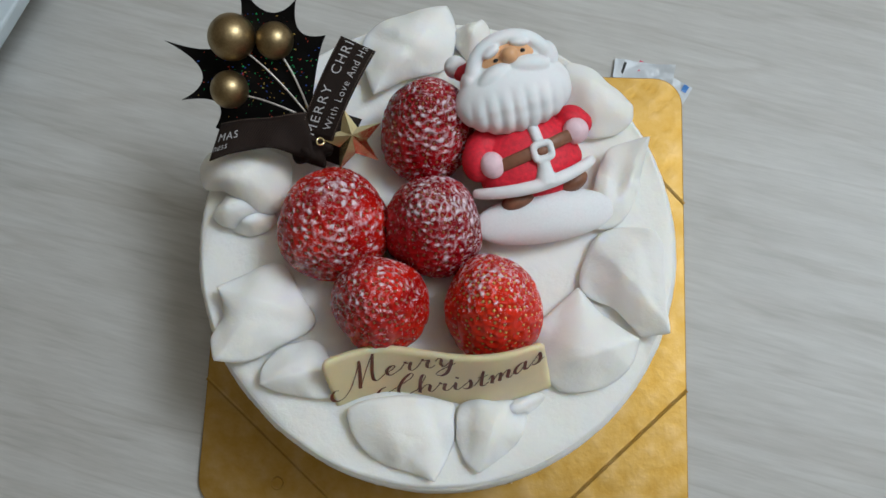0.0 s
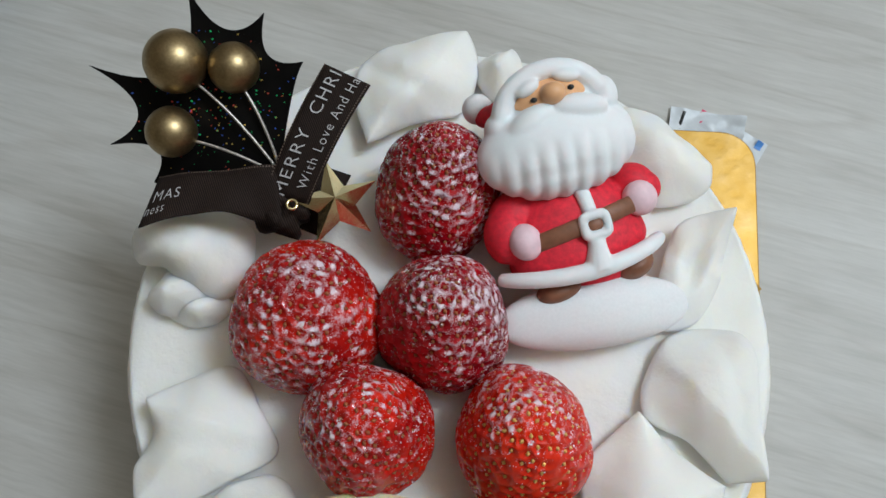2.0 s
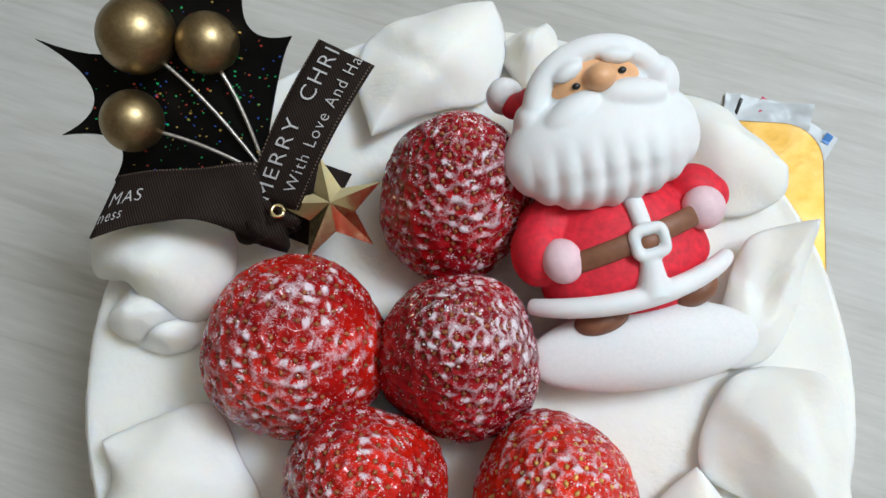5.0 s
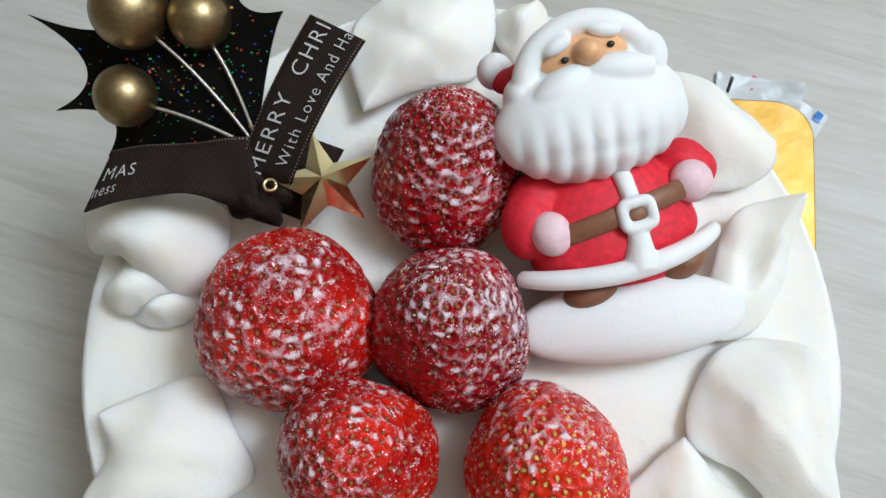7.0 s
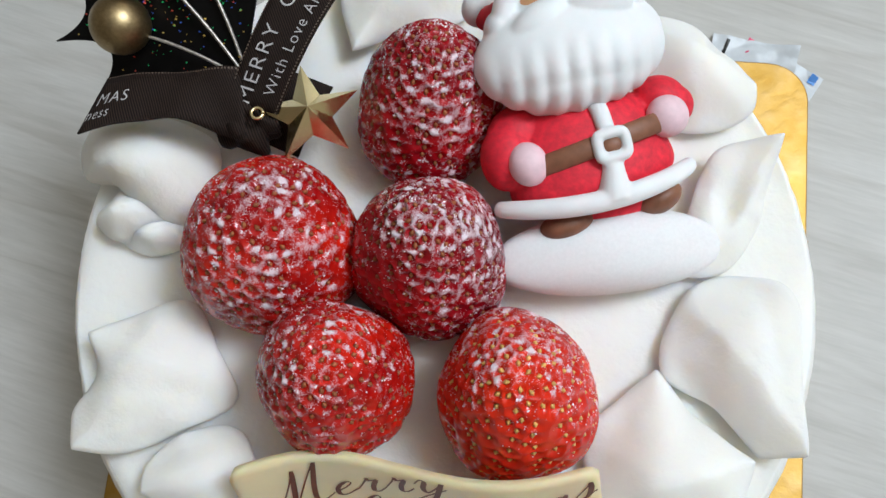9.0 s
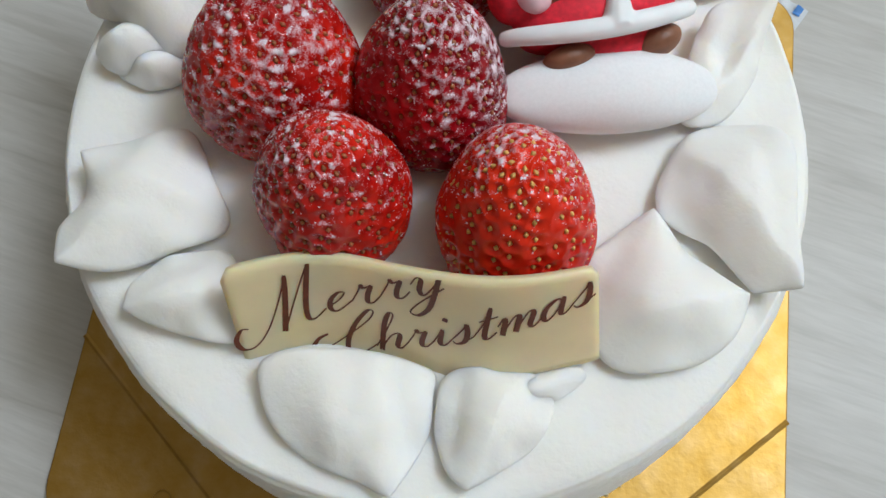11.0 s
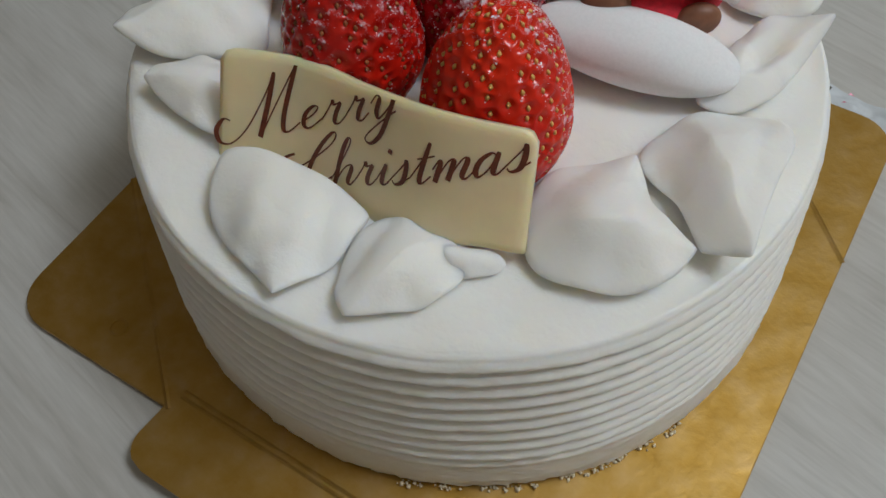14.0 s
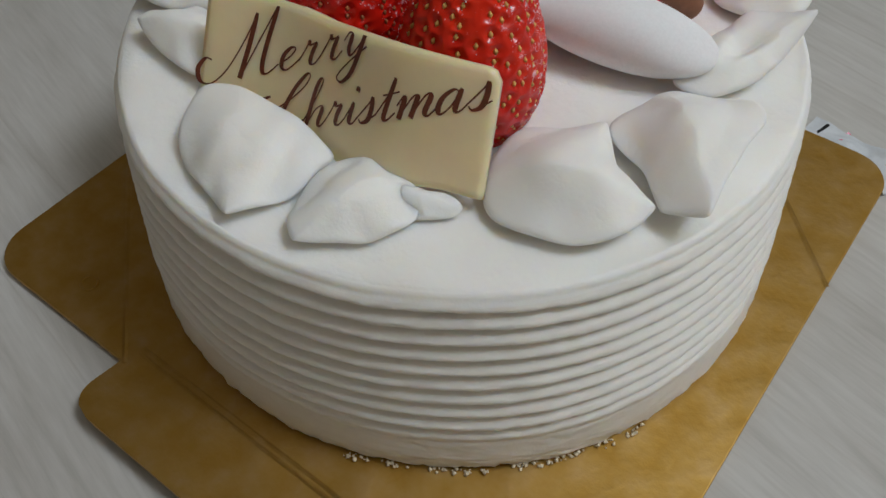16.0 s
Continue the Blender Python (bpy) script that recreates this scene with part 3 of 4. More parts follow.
# ---------------------------------------------------------------- strawberries
def strawberry(at, radius, tall, lean, tone, sugar, seed, squash=1.0, tip=0.5):
    """A cone-shaped berry with pitted skin, standing on its cut end; sugar: amount and the side it lies on."""
    rng = np.random.RandomState(seed)
    amount, sx, sy = sugar
    n_a, n_r = 280, 160
    th = np.linspace(0, 2 * np.pi, n_a, endpoint=False)
    s = np.linspace(0.0, 1.0, n_r)

    def shape(s, th):
        """Radius and height along the outline from the foot (0) to the tip (1)."""
        ang = s * (np.pi * 0.5 + 0.75) - 0.75
        r = np.cos(ang)
        zz = (np.sin(ang) + np.sin(0.75)) / (1 + np.sin(0.75))
        r = r * (1 - tip * 0.42 * np.clip(zz - 0.25, 0, 1) ** 1.1)
        lob = 1 + (0.04 * np.cos(2 * th + seed) + 0.035 * np.cos(3 * th + 2.1 * seed + 2 * zz) + 0.02 * np.cos(5 * th + 0.7 * seed - 3 * zz)) * np.clip(1.35 - zz, 0, 1)
        x = radius * r * lob * np.cos(th) + lean[0] * zz
        y = radius * squash * r * lob * np.sin(th) + lean[1] * zz
        return x, y, tall * zz

    S, T = np.meshgrid(s, th, indexing="ij")
    X, Y, Z = shape(S, T)
    P = np.stack([X, Y, Z], -1).reshape(-1, 3)
    # spiral of seeds
    count = 330
    k = np.arange(count)
    sk = 1 - np.sqrt((k + 0.5) / count) * 0.97
    sk = 0.06 + 0.94 * (sk - sk.min()) / (sk.max() - sk.min()) * 0.985
    tk = k * 2.399963 + rng.normal(0, 0.09, count)
    sk, tk = sk[sk < 0.955], tk[sk < 0.955]
    SP = np.stack(shape(sk, tk), -1)
    eps = 1e-3
    du = np.stack(shape(np.clip(sk + eps, 0, 1), tk), -1) - np.stack(shape(np.clip(sk - eps, 0, 1), tk), -1)
    dv = np.stack(shape(sk, tk + eps), -1) - np.stack(shape(sk, tk - eps), -1)
    nk = np.cross(dv, du)
    nk /= np.linalg.norm(nk, axis=1)[:, None] + 1e-12
    du_ = du / (np.linalg.norm(du, axis=1)[:, None] + 1e-12)
    # skin normals
    dS = np.gradient(np.stack([X, Y, Z], -1), axis=0)
    dT = np.roll(np.stack([X, Y, Z], -1), -1, 1) - np.roll(np.stack([X, Y, Z], -1), 1, 1)
    N = np.cross(dT, dS).reshape(-1, 3)
    N /= np.linalg.norm(N, axis=1)[:, None] + 1e-12
    near, second = np.full(len(P), 9.0), np.full(len(P), 9.0)
    for p in SP:
        d = np.sqrt(((P - p) ** 2).sum(1))
        second = np.minimum(second, np.maximum(near, d))
        near = np.minimum(near, d)
    ridge = np.exp(-((second - near) / 0.00075) ** 2)
    pit = np.exp(-(near / 0.00100) ** 2)
    fade = 1 - np.clip((S.reshape(-1) - 0.93) / 0.06, 0, 1)
    Q = P + N * ((0.00045 - 0.00080 * pit + 0.00012 * ridge) * fade)[:, None]
    side = np.clip(0.62 * N[:, 2] + 0.62 * (N[:, 0] * sx + N[:, 1] * sy) + 0.25, 0, 1.2) * amount
    verts = [tuple(v) for v in Q]
    faces = []
    for i in range(n_r - 1):
        for j in range(n_a):
            a, b = i * n_a + j, i * n_a + (j + 1) % n_a
            faces.append((a, b, b + n_a, a + n_a))
    faces.append(tuple(reversed(range(n_a))))
    me = mesh_of("skin", verts, faces)
    att = me.attributes.new("dust", "FLOAT", "POINT")
    # sugar clings to the ridges between the pits, heaped on the brow below each seed
    share = np.clip(rng.normal(0.72, 0.40, len(SP)), 0.0, 1.25)
    cross = np.cross(nk, du_)
    heap = SP - du_ * 0.00118 + cross * rng.normal(0, 0.0004, len(SP))[:, None]
    patch = np.zeros(len(P))
    for p, w, c, d in zip(heap, share, cross, du_):
        o = P - p
        far = (o ** 2).sum(1)
        patch = np.maximum(patch, w * np.exp(-((o @ c) / 0.00070) ** 2 - ((o @ d) / 0.00046) ** 2) * (far < 0.003 ** 2))
    patch = np.clip(0.34 + 0.58 * patch + 0.12 * ridge - 0.16 * pit, 0, 1)
    drift = np.array([hum(x, y, z, 130, seed) for x, y, z in P])
    patch = patch * np.clip(side, 0, 1) ** 0.8 * (1 + 0.65 * drift)
    att.data.foreach_set("value", np.clip(patch, 0, 1).astype(np.float32))
    berry = thing("strawberry", "red strawberry dusted with powdered sugar on the cream", "strawberry", at, "strawberries on the cake")
    off = Vector(at)
    me.transform(Matrix.Translation(off))
    part("skin", me, tone, berry)
    # seeds
    sv, sf = [], []
    for p, n, d in zip(SP, nk, du_):
        p = p + n * -0.00012 + np.array(at)
        c = np.cross(n, d)
        base = len(sv)
        for q in (d * 0.00088, -d * 0.00072, c * 0.00050, -c * 0.00050, n * 0.00050, -n * 0.0004):
            sv.append(tuple(p + q))
        for f in ((0, 2, 4), (2, 1, 4), (1, 3, 4), (3, 0, 4), (2, 0, 5), (1, 2, 5), (3, 1, 5), (0, 3, 5)):
            sf.append(tuple(base + i for i in f))
    ob = part("seed_speckle", mesh_of("seed_speckle", sv, sf), SEED if tone is BERRY_BRIGHT else SEED_DARK, berry, "small yellow-green seeds")
    ob["kind"] = "stuff"
    # sugar: clings to the ridges and in the pits on the upper side
    up_k = np.clip(0.75 * nk[:, 2] + 0.55 * (nk[:, 0] * sx + nk[:, 1] * sy) + 0.25, 0, 1.2) * amount
    fv, ff = [], []
    for p, n, d, w, own in zip(SP, nk, du_, up_k, share):
        c = np.cross(n, d)
        for _ in range(rng.poisson(14.0 * own * min(1.0, w) ** 1.2)):
            e, g = rng.normal(0, 0.00060), rng.normal(0, 0.00034) - 0.00118
            deep = 0.00095 * math.exp(-(e * e + g * g) / 0.00100 ** 2)
            mid = p + c * e + d * g + n * (0.00047 - deep) + np.array(at)
            size, turn = 0.00007 + 0.00017 * rng.rand() ** 1.5, rng.uniform(0, 6)
            base = len(fv)
            fv.append(tuple(mid + n * 0.00014))
            for k in range(5):
                r = size * rng.uniform(0.45, 1.35)
                fv.append(tuple(mid + (c * math.cos(turn + k * 1.2566) + d * math.sin(turn + k * 1.2566)) * r - n * 0.00004))
                ff.append((base, base + 1 + k, base + 1 + (k + 1) % 5))
    ob = part("sugar_patch", mesh_of("sugar_patch", fv, ff), SUGAR, berry, "white powdered sugar patches")
    ob["kind"] = "stuff"
    pick = rng.randint(0, len(P), 7000)
    keep = (rng.rand(len(pick)) < 0.32 * np.clip(side[pick], 0, 1) ** 1.5) & (P[pick, 2] > tall * 0.08)
    spots = Q[pick[keep]] + N[pick[keep]] * 0.00002 + np.array(at)
    lump_cloud("sugar_dust", spots, 0.00004, 0.00011, SUGAR, berry, "white powdered sugar")
    return berry


strawberry((-0.0032, 0.0312, TOP - 0.001), 0.0153, 0.0335, (0.001, 0.006), BERRY_DEEP, (0.95, 0.3, -0.3), 11, 1.0, 1.15)
strawberry((-0.0310, 0.0020, TOP - 0.001), 0.0166, 0.0325, (0.0, 0.002), BERRY_MID, (0.95, 0.3, -0.1), 12, 1.04, 0.45)
strawberry((-0.0005, 0.0018, TOP - 0.001), 0.0149, 0.0352, (0.0, 0.003), BERRY_DEEP, (1.0, 0.4, 0.1), 13, 1.06, 1.15)
strawberry((-0.0162, -0.0214, TOP - 0.001), 0.0148, 0.0350, (0.001, 0.000), BERRY_MID, (0.78, 0.0, 0.4), 14, 1.0, 0.8)
strawberry((0.0180, -0.0226, TOP - 0.001), 0.0152, 0.0358, (0.0, 0.002), BERRY_BRIGHT, (0.70, -0.1, 0.9), 15, 1.0, 0.9)


# ---------------------------------------------------------------- writing
def letters(body, shear=0.0, thin=0.0, apart=1.0):
    """Flat outlines of a word as vertices and faces, scaled to a box 1 wide and 1 high."""
    cu = bpy.data.curves.new("word", "FONT")
    cu.body, cu.shear, cu.resolution_u, cu.offset, cu.space_character = body, shear, 4, thin, apart
    ob = bpy.data.objects.new("word", cu)
    scene.collection.objects.link(ob)
    me = bpy.data.meshes.new_from_object(ob.evaluated_get(bpy.context.evaluated_depsgraph_get()))
    bpy.data.objects.remove(ob)
    v = np.array([tuple(p.co)[:2] for p in me.vertices])
    f = [tuple(p.vertices) for p in me.polygons]
    bpy.data.meshes.remove(me)
    v -= v.min(0)
    return v / v.max(0), f


# ---------------------------------------------------------------- chocolate plaque
PL_BL, PL_BR = Vector((-0.0292, -0.0525, 0.0572)), Vector((0.0362, -0.0450, 0.0612))
PL_TL, PL_TR = Vector((-0.0318, -0.0413, 0.0752)), Vector((0.0324, -0.0345, 0.0805))
PL_N = (PL_BR - PL_BL).cross(PL_TL - PL_BL).normalized()


def on_plaque(s, t, out=0.0):
    p = (PL_BL * (1 - s) + PL_BR * s) * (1 - t) + (PL_TL * (1 - s) + PL_TR * s) * t
    wave = 0.0002 * math.sin(math.pi * s) + 0.0030 * math.sin(2 * math.pi * s)
    p = p - PL_N * wave
    return p + PL_N * out


plaque = thing("chocolate_plaque", "ivory white chocolate plaque with brown script, stuck in cream", "cake decoration", tuple(PL_BL))
n_s, n_t = 60, 16
verts, faces = [], []
for o in (0.0, -0.0021):
    for j in range(n_t + 1):
        for i in range(n_s + 1):
            s = i / n_s
            foot = max(0.0, min(1.0, (s - 0.5) / 0.42))
            foot = -0.25 + 0.27 * foot * foot * (3 - 2 * foot)
            t = foot + (1.06 - foot + 0.04 * math.sin(math.pi * min(1.0, 2.2 * s))) * j / n_t
            soft = 0.0004 if j == n_t or i in (0, n_s) else 0.0
            # rounded upper corners
            side = min(s, 1 - s) * 66
            if side < 2.5 and t > 0:
                t -= (2.5 - math.sqrt(max(0.0, 2.5 ** 2 - (2.5 - side) ** 2))) / 21 * 0.8 * min(1.0, t)
            verts.append(on_plaque(s, t, o + (-soft if o == 0.0 else soft)))
row = n_s + 1
half = row * (n_t + 1)
for j in range(n_t):
    for i in range(n_s):
        a = j * row + i
        faces.append((a, a + 1, a + row + 1, a + row))
        faces.append((half + a, half + a + row, half + a + row + 1, half + a + 1))
edge = list(range(row)) + [j * row + n_s for j in range(1, n_t + 1)] + [n_t * row + i for i in range(n_s - 1, -1, -1)] + [j * row for j in range(n_t - 1, 0, -1)]
for a, b in zip(edge, edge[1:] + edge[:1]):
    faces.append((b, a, half + a, half + b))
part("slab", mesh_of("slab", verts, faces), CHOCOLATE, plaque)


# pen strokes of a slanted copperplate hand; x-height 1, baseline 0: letter, its advance, its strokes
SCRIPT = {
    "M": (1.85, (((-0.62, 1.15), (-0.85, 1.3), (-1.0, 0.85), (-0.8, 0.2), (-0.4, 0.0), (0.0, 0.6), (0.35, 2.0), (0.5, 3.0)),
                 ((0.5, 3.0), (0.52, 1.5), (0.5, 0.0)), ((0.5, 0.0), (0.85, 1.7), (1.22, 3.2)),
                 ((1.22, 3.2), (1.15, 1.3), (1.22, 0.25), (1.45, 0.0), (1.8, 0.35)))),
    "e": (0.75, (((0.0, 0.35), (0.35, 0.6), (0.5, 0.9), (0.3, 1.0), (0.08, 0.7), (0.1, 0.2), (0.35, 0.0), (0.75, 0.35)),)),
    "r": (0.90, (((0.0, 0.3), (0.2, 0.85), (0.25, 1.15)), ((0.25, 1.15), (0.35, 0.92), (0.6, 0.97)),
                 ((0.6, 0.97), (0.5, 0.5), (0.52, 0.1), (0.7, 0.0), (0.9, 0.3)))),
    "y": (1.00, (((0.0, 0.7), (0.15, 1.0), (0.3, 0.85), (0.28, 0.3), (0.45, 0.0), (0.75, 0.5), (0.85, 1.0)),
                 ((0.85, 1.0), (0.75, 0.0), (0.6, -0.8), (0.3, -1.1), (0.05, -0.8), (0.4, -0.3), (1.0, 0.2)))),
    "C": (1.30, (((-0.5, 1.75), (-0.85, 1.6), (-1.0, 1.1), (-0.6, 0.85), (0.2, 1.3), (0.9, 2.0), (1.1, 2.5), (0.9, 2.65), (0.5, 2.0), (0.25, 1.0),
                  (0.35, 0.2), (0.8, 0.0), (1.3, 0.4)),)),
    "h": (1.10, (((0.0, 0.3), (0.35, 1.4), (0.5, 2.15), (0.35, 2.3), (0.22, 1.6), (0.2, 0.0)),
                 ((0.2, 0.1), (0.45, 0.8), (0.7, 1.0), (0.8, 0.8), (0.75, 0.2), (0.9, 0.0), (1.1, 0.3)))),
    "i": (0.60, (((0.0, 0.3), (0.25, 1.0)), ((0.25, 1.0), (0.22, 0.2), (0.4, 0.0), (0.6, 0.3)), ((0.31, 1.68), (0.29, 1.48)))),
    "s": (0.72, (((0.0, 0.3), (0.35, 0.9), (0.42, 1.15)), ((0.42, 1.15), (0.5, 0.6), (0.45, 0.1), (0.2, 0.0), (0.05, 0.2)), ((0.45, 0.1), (0.72, 0.3)))),
    "t": (0.75, (((0.0, 0.3), (0.3, 1.1), (0.42, 1.85)), ((0.42, 1.85), (0.35, 0.3), (0.5, 0.0), (0.75, 0.3)), ((0.1, 1.15), (0.4, 1.17), (0.7, 1.22)))),
    "m": (1.40, (((0.0, 0.6), (0.15, 1.0), (0.22, 0.8), (0.2, 0.0)), ((0.2, 0.1), (0.45, 0.85), (0.62, 0.98), (0.66, 0.75), (0.62, 0.0)),
                 ((0.62, 0.1), (0.88, 0.85), (1.05, 0.98), (1.1, 0.75), (1.05, 0.2), (1.2, 0.0), (1.4, 0.3)))),
    "a": (0.95, (((0.6, 0.8), (0.4, 1.0), (0.12, 0.75), (0.05, 0.3), (0.2, 0.0), (0.45, 0.3), (0.62, 1.0)), ((0.62, 1.0), (0.6, 0.2), (0.75, 0.0), (0.95, 0.3)))),
}


def spline(points, n):
    """Points of a smooth curve through those given."""
    out, k = [], len(points) - 1
    for i in range(n + 1):
        u = i / n * k
        j = min(int(u), k - 1)
        w = u - j
        p0, p1, p2, p3 = points[max(j - 1, 0)], points[j], points[j + 1], points[min(j + 2, k)]
        out.append([0.5 * (2 * p1[c] + (p2[c] - p0[c]) * w + (2 * p0[c] - 5 * p1[c] + 4 * p2[c] - p3[c]) * w * w + (3 * p1[c] - p0[c] - 3 * p2[c] + p3[c]) * w ** 3) for c in (0, 1)])
    return out


def plaque_word(body, s0, t0, step, rise, tall):
    """A word in pen strokes; thin where the pen goes up, thick where it comes down. step: plaque widths for each unit, rise: of the baseline."""
    x0 = 0.0
    for ch in body:
        advance, strokes = SCRIPT[ch]
        vs, fs = [], []
        for stroke in strokes:
            n = 7 * (len(stroke) - 1) + 3
            mm = []
            for x, y in spline(stroke, n):
                ds = (x0 + x) * step + 0.012 * y
                mm.append(((s0 + ds) * 66, (t0 + ds * rise + y * tall) * 21))
            base = len(vs)
            wide = 0.13
            for i, p in enumerate(mm):
                a, b = mm[max(i - 1, 0)], mm[min(i + 1, n)]
                d = Vector((b[0] - a[0], b[1] - a[1])).normalized()
                goal = 0.15 + 0.38 * max(0.0, -d.y) ** 1.5
                wide += (goal - wide) * 0.45
                for sg in (-1, 1):
                    vs.append(on_plaque((p[0] - sg * d.y * wide) / 66, min((p[1] + sg * d.x * wide) / 21, 1.04), 0.00013))
            for i in range(n):
                q = base + 2 * i
                fs.append((q, q + 2, q + 3, q + 1))
        part("letter", mesh_of("letter", vs, fs, False), INK, plaque, "dark brown script letter")
        x0 += advance


plaque_word("Merry", 0.082, 0.24, 0.096, 1.3, 0.195)
plaque_word("Christmas", 0.266, -0.075, 0.0855, 1.16, 0.185)


# ---------------------------------------------------------------- figurine (one mesh)
FIG_AT = Vector((0.0303, 0.0260, 0.0700))
FX = Vector((0.940, 0.335, -0.03)).normalized()
FY = Vector((-0.335, 0.895, 0.29))
FY = (FY - FX * FY.dot(FX)).normalized()
FZ = FX.cross(FY)
FIG = Matrix((( FX.x, FY.x, FZ.x, FIG_AT.x), (FX.y, FY.y, FZ.y, FIG_AT.y), (FX.z, FY.z, FZ.z, FIG_AT.z), (0, 0, 0, 1)))
FIG_MATS = [RED, WHITE, FLOCK, PINK, SKIN, BROWN, BLACK]


def moulded(bm, cell, rounds):
    """The shapes of a bmesh fused into one soft skin, as a casting has it."""
    me = bpy.data.meshes.new("casting")
    bm.to_mesh(me)
    bm.free()
    ob = bpy.data.objects.new("casting", me)
    scene.collection.objects.link(ob)
    fuse = ob.modifiers.new("fuse", "REMESH")
    fuse.mode, fuse.voxel_size, fuse.use_smooth_shade = "VOXEL", cell, True
    soft = ob.modifiers.new("soft", "SMOOTH")
    soft.factor, soft.iterations = 0.5, rounds
    out = bpy.data.meshes.new_from_object(ob.evaluated_get(bpy.context.evaluated_depsgraph_get()))
    bpy.data.objects.remove(ob)
    bpy.data.meshes.remove(me)
    return out


def figurine():
    whole = bmesh.new()
    mm = 0.001

    def blob(bm, x, y, z, rx, ry, rz, turn=0.0, segs=32, rings=20, fn=None):
        made = bmesh.ops.create_uvsphere(bm, u_segments=segs, v_segments=rings, radius=1.0)
        m = Matrix.Translation((x * mm, y * mm, z * mm)) @ Matrix.Rotation(radians(turn), 4, "Z") @ Matrix.Diagonal((rx * mm, ry * mm, rz * mm, 1))
        for v in made["verts"]:
            v.co = m @ (fn(v.co) if fn else v.co)

    def roll(bm, pts, radius, flat=1.0, line=None):
        me = tube([[c * mm for c in p] for p in pts], [r * mm for r in radius] if isinstance(radius, list) else radius * mm, 14)
        if line:
            for v in me.vertices:
                v.co.y = line(v.co.x) + (v.co.y - line(v.co.x)) * flat
        bm.from_mesh(me)
        bpy.data.meshes.remove(me)

    def add(bm, mat, cell=0.00045, rounds=4):
        me = moulded(bm, cell, rounds)
        me.polygons.foreach_set("material_index", [mat] * len(me.polygons))
        whole.from_mesh(me)
        bpy.data.meshes.remove(me)

    # cloud base
    def puff(c):
        k = 1 + 0.03 * math.sin(5 * c.x + 1) + 0.02 * math.sin(7 * c.z)
        return Vector((c.x * k, (abs(c.y) ** 0.8) * (1 if c.y > 0 else -1) * (1.0 if c.y > 0 else 0.9), c.z * k))
    bm = bmesh.new()
    blob(bm, -3.0, -19.8, 1.6, 21.6, 8.6, 6.6, -9, 48, 28, puff)
    add(bm, 2, 0.0006, 2)
    # boots
    bm = bmesh.new()
    blob(bm, -10.0, -12.0, 3.9, 5.4, 2.8, 4.4, 4)
    blob(bm, 8.6, -11.6, 2.5, 4.8, 3.0, 4.4, 16)
    add(bm, 5)

    # coat: a bell that widens to the hem, with the arms moulded on
    def bell(c):
        ring = math.sqrt(max(1e-9, 1 - c.y * c.y))
        goal = ring * (1 - 0.05 * c.y) if c.y > 0 else math.sqrt(max(0.0, 1 - (abs(c.y) ** 5))) * (1 - 0.17 * c.y)
        return Vector((c.x / ring * goal, c.y, c.z / ring * goal)) if ring > 1e-3 else Vector((0, c.y, 0))
    bm = bmesh.new()
    blob(bm, -2.6, 1.4, 0.8, 15.2, 11.4, 9.8, 2, 48, 40, bell)
    blob(bm, -3.0, 11.0, 0.0, 11.5, 6.0, 8.0, 0)
    blob(bm, -1.5, -10.6, 0.0, 11.5, 5.0, 6.0, 3)
    blob(bm, -17.6, 3.2, 3.0, 5.2, 6.6, 5.8, -14)
    blob(bm, -15.0, 7.0, 1.5, 5.6, 5.2, 5.6, 30)
    blob(bm, 13.4, 6.6, 1.5, 5.2, 4.6, 5.6, -25)
    blob(bm, 15.2, 4.8, 2.8, 4.0, 4.0, 4.6, 0)
    add(bm, 0)
    # the hat's folded tip, red
    bm = bmesh.new()
    roll(bm, [(-10.5, 29.5, 2), (-13.0, 29.5, -1), (-14.6, 30.6, -4)], [3.4, 2.8, 2.4])
    add(bm, 0)
    # white hem, front band and buckle
    bm = bmesh.new()
    hem = []
    for i in range(33):
        u = -1 + 2 * i / 32
        hem.append((-3.2 + 18.6 * u, -9.0 + 2.6 * u * u - 0.4 * u, 0.8 + 10.4 * math.sqrt(max(0.0, 1 - (0.94 * u) ** 2))))
    roll(bm, hem, [2.05 * (0.72 + 0.28 * math.sin(math.pi * i / 32) ** 0.5) for i in range(33)])
    roll(bm, [(-0.4, 10.0, 7.0), (-0.1, 7.0, 9.4), (0.0, 4.0, 10.2), (0.0, 0.0, 10.9), (-0.6, -4.0, 11.3), (-1.2, -8.8, 10.4)], [1.7, 1.7, 1.7, 1.7, 2.1, 3.4])
    edge = [(x * 1000, y * 1000) for x, y in rounded(-0.0026, -0.0022, 0.0026, 0.0022, 0.0009, 4)]
    roll(bm, [(x, y + 0.4, 12.4) for x, y in edge + edge[:2]], 1.05)
    add(bm, 1, 0.00036, 3)
    # belt and the middle of the buckle
    bm = bmesh.new()
    belt = []
    for i in range(21):
        u = -1 + 2 * i / 20
        belt.append((-1.6 + 14.0 * u, 1.0 + 1.6 * u, 0.7 + 10.6 * math.sqrt(max(0.0, 1 - (0.84 * u) ** 2))))
    roll(bm, belt, 1.15, 1.75, lambda x: (1.0 + 1.6 * (x * 1000 + 1.6) / 14.0) * mm)
    blob(bm, 0.0, 0.4, 12.4, 1.9, 1.5, 0.7)
    add(bm, 5, 0.00036, 2)
    # mittens
    bm = bmesh.new()
    blob(bm, -14.8, 0.8, 8.0, 3.7, 4.2, 3.4, 8)
    blob(bm, 12.6, 3.0, 6.8, 4.0, 4.0, 3.6, -20)
    add(bm, 3)

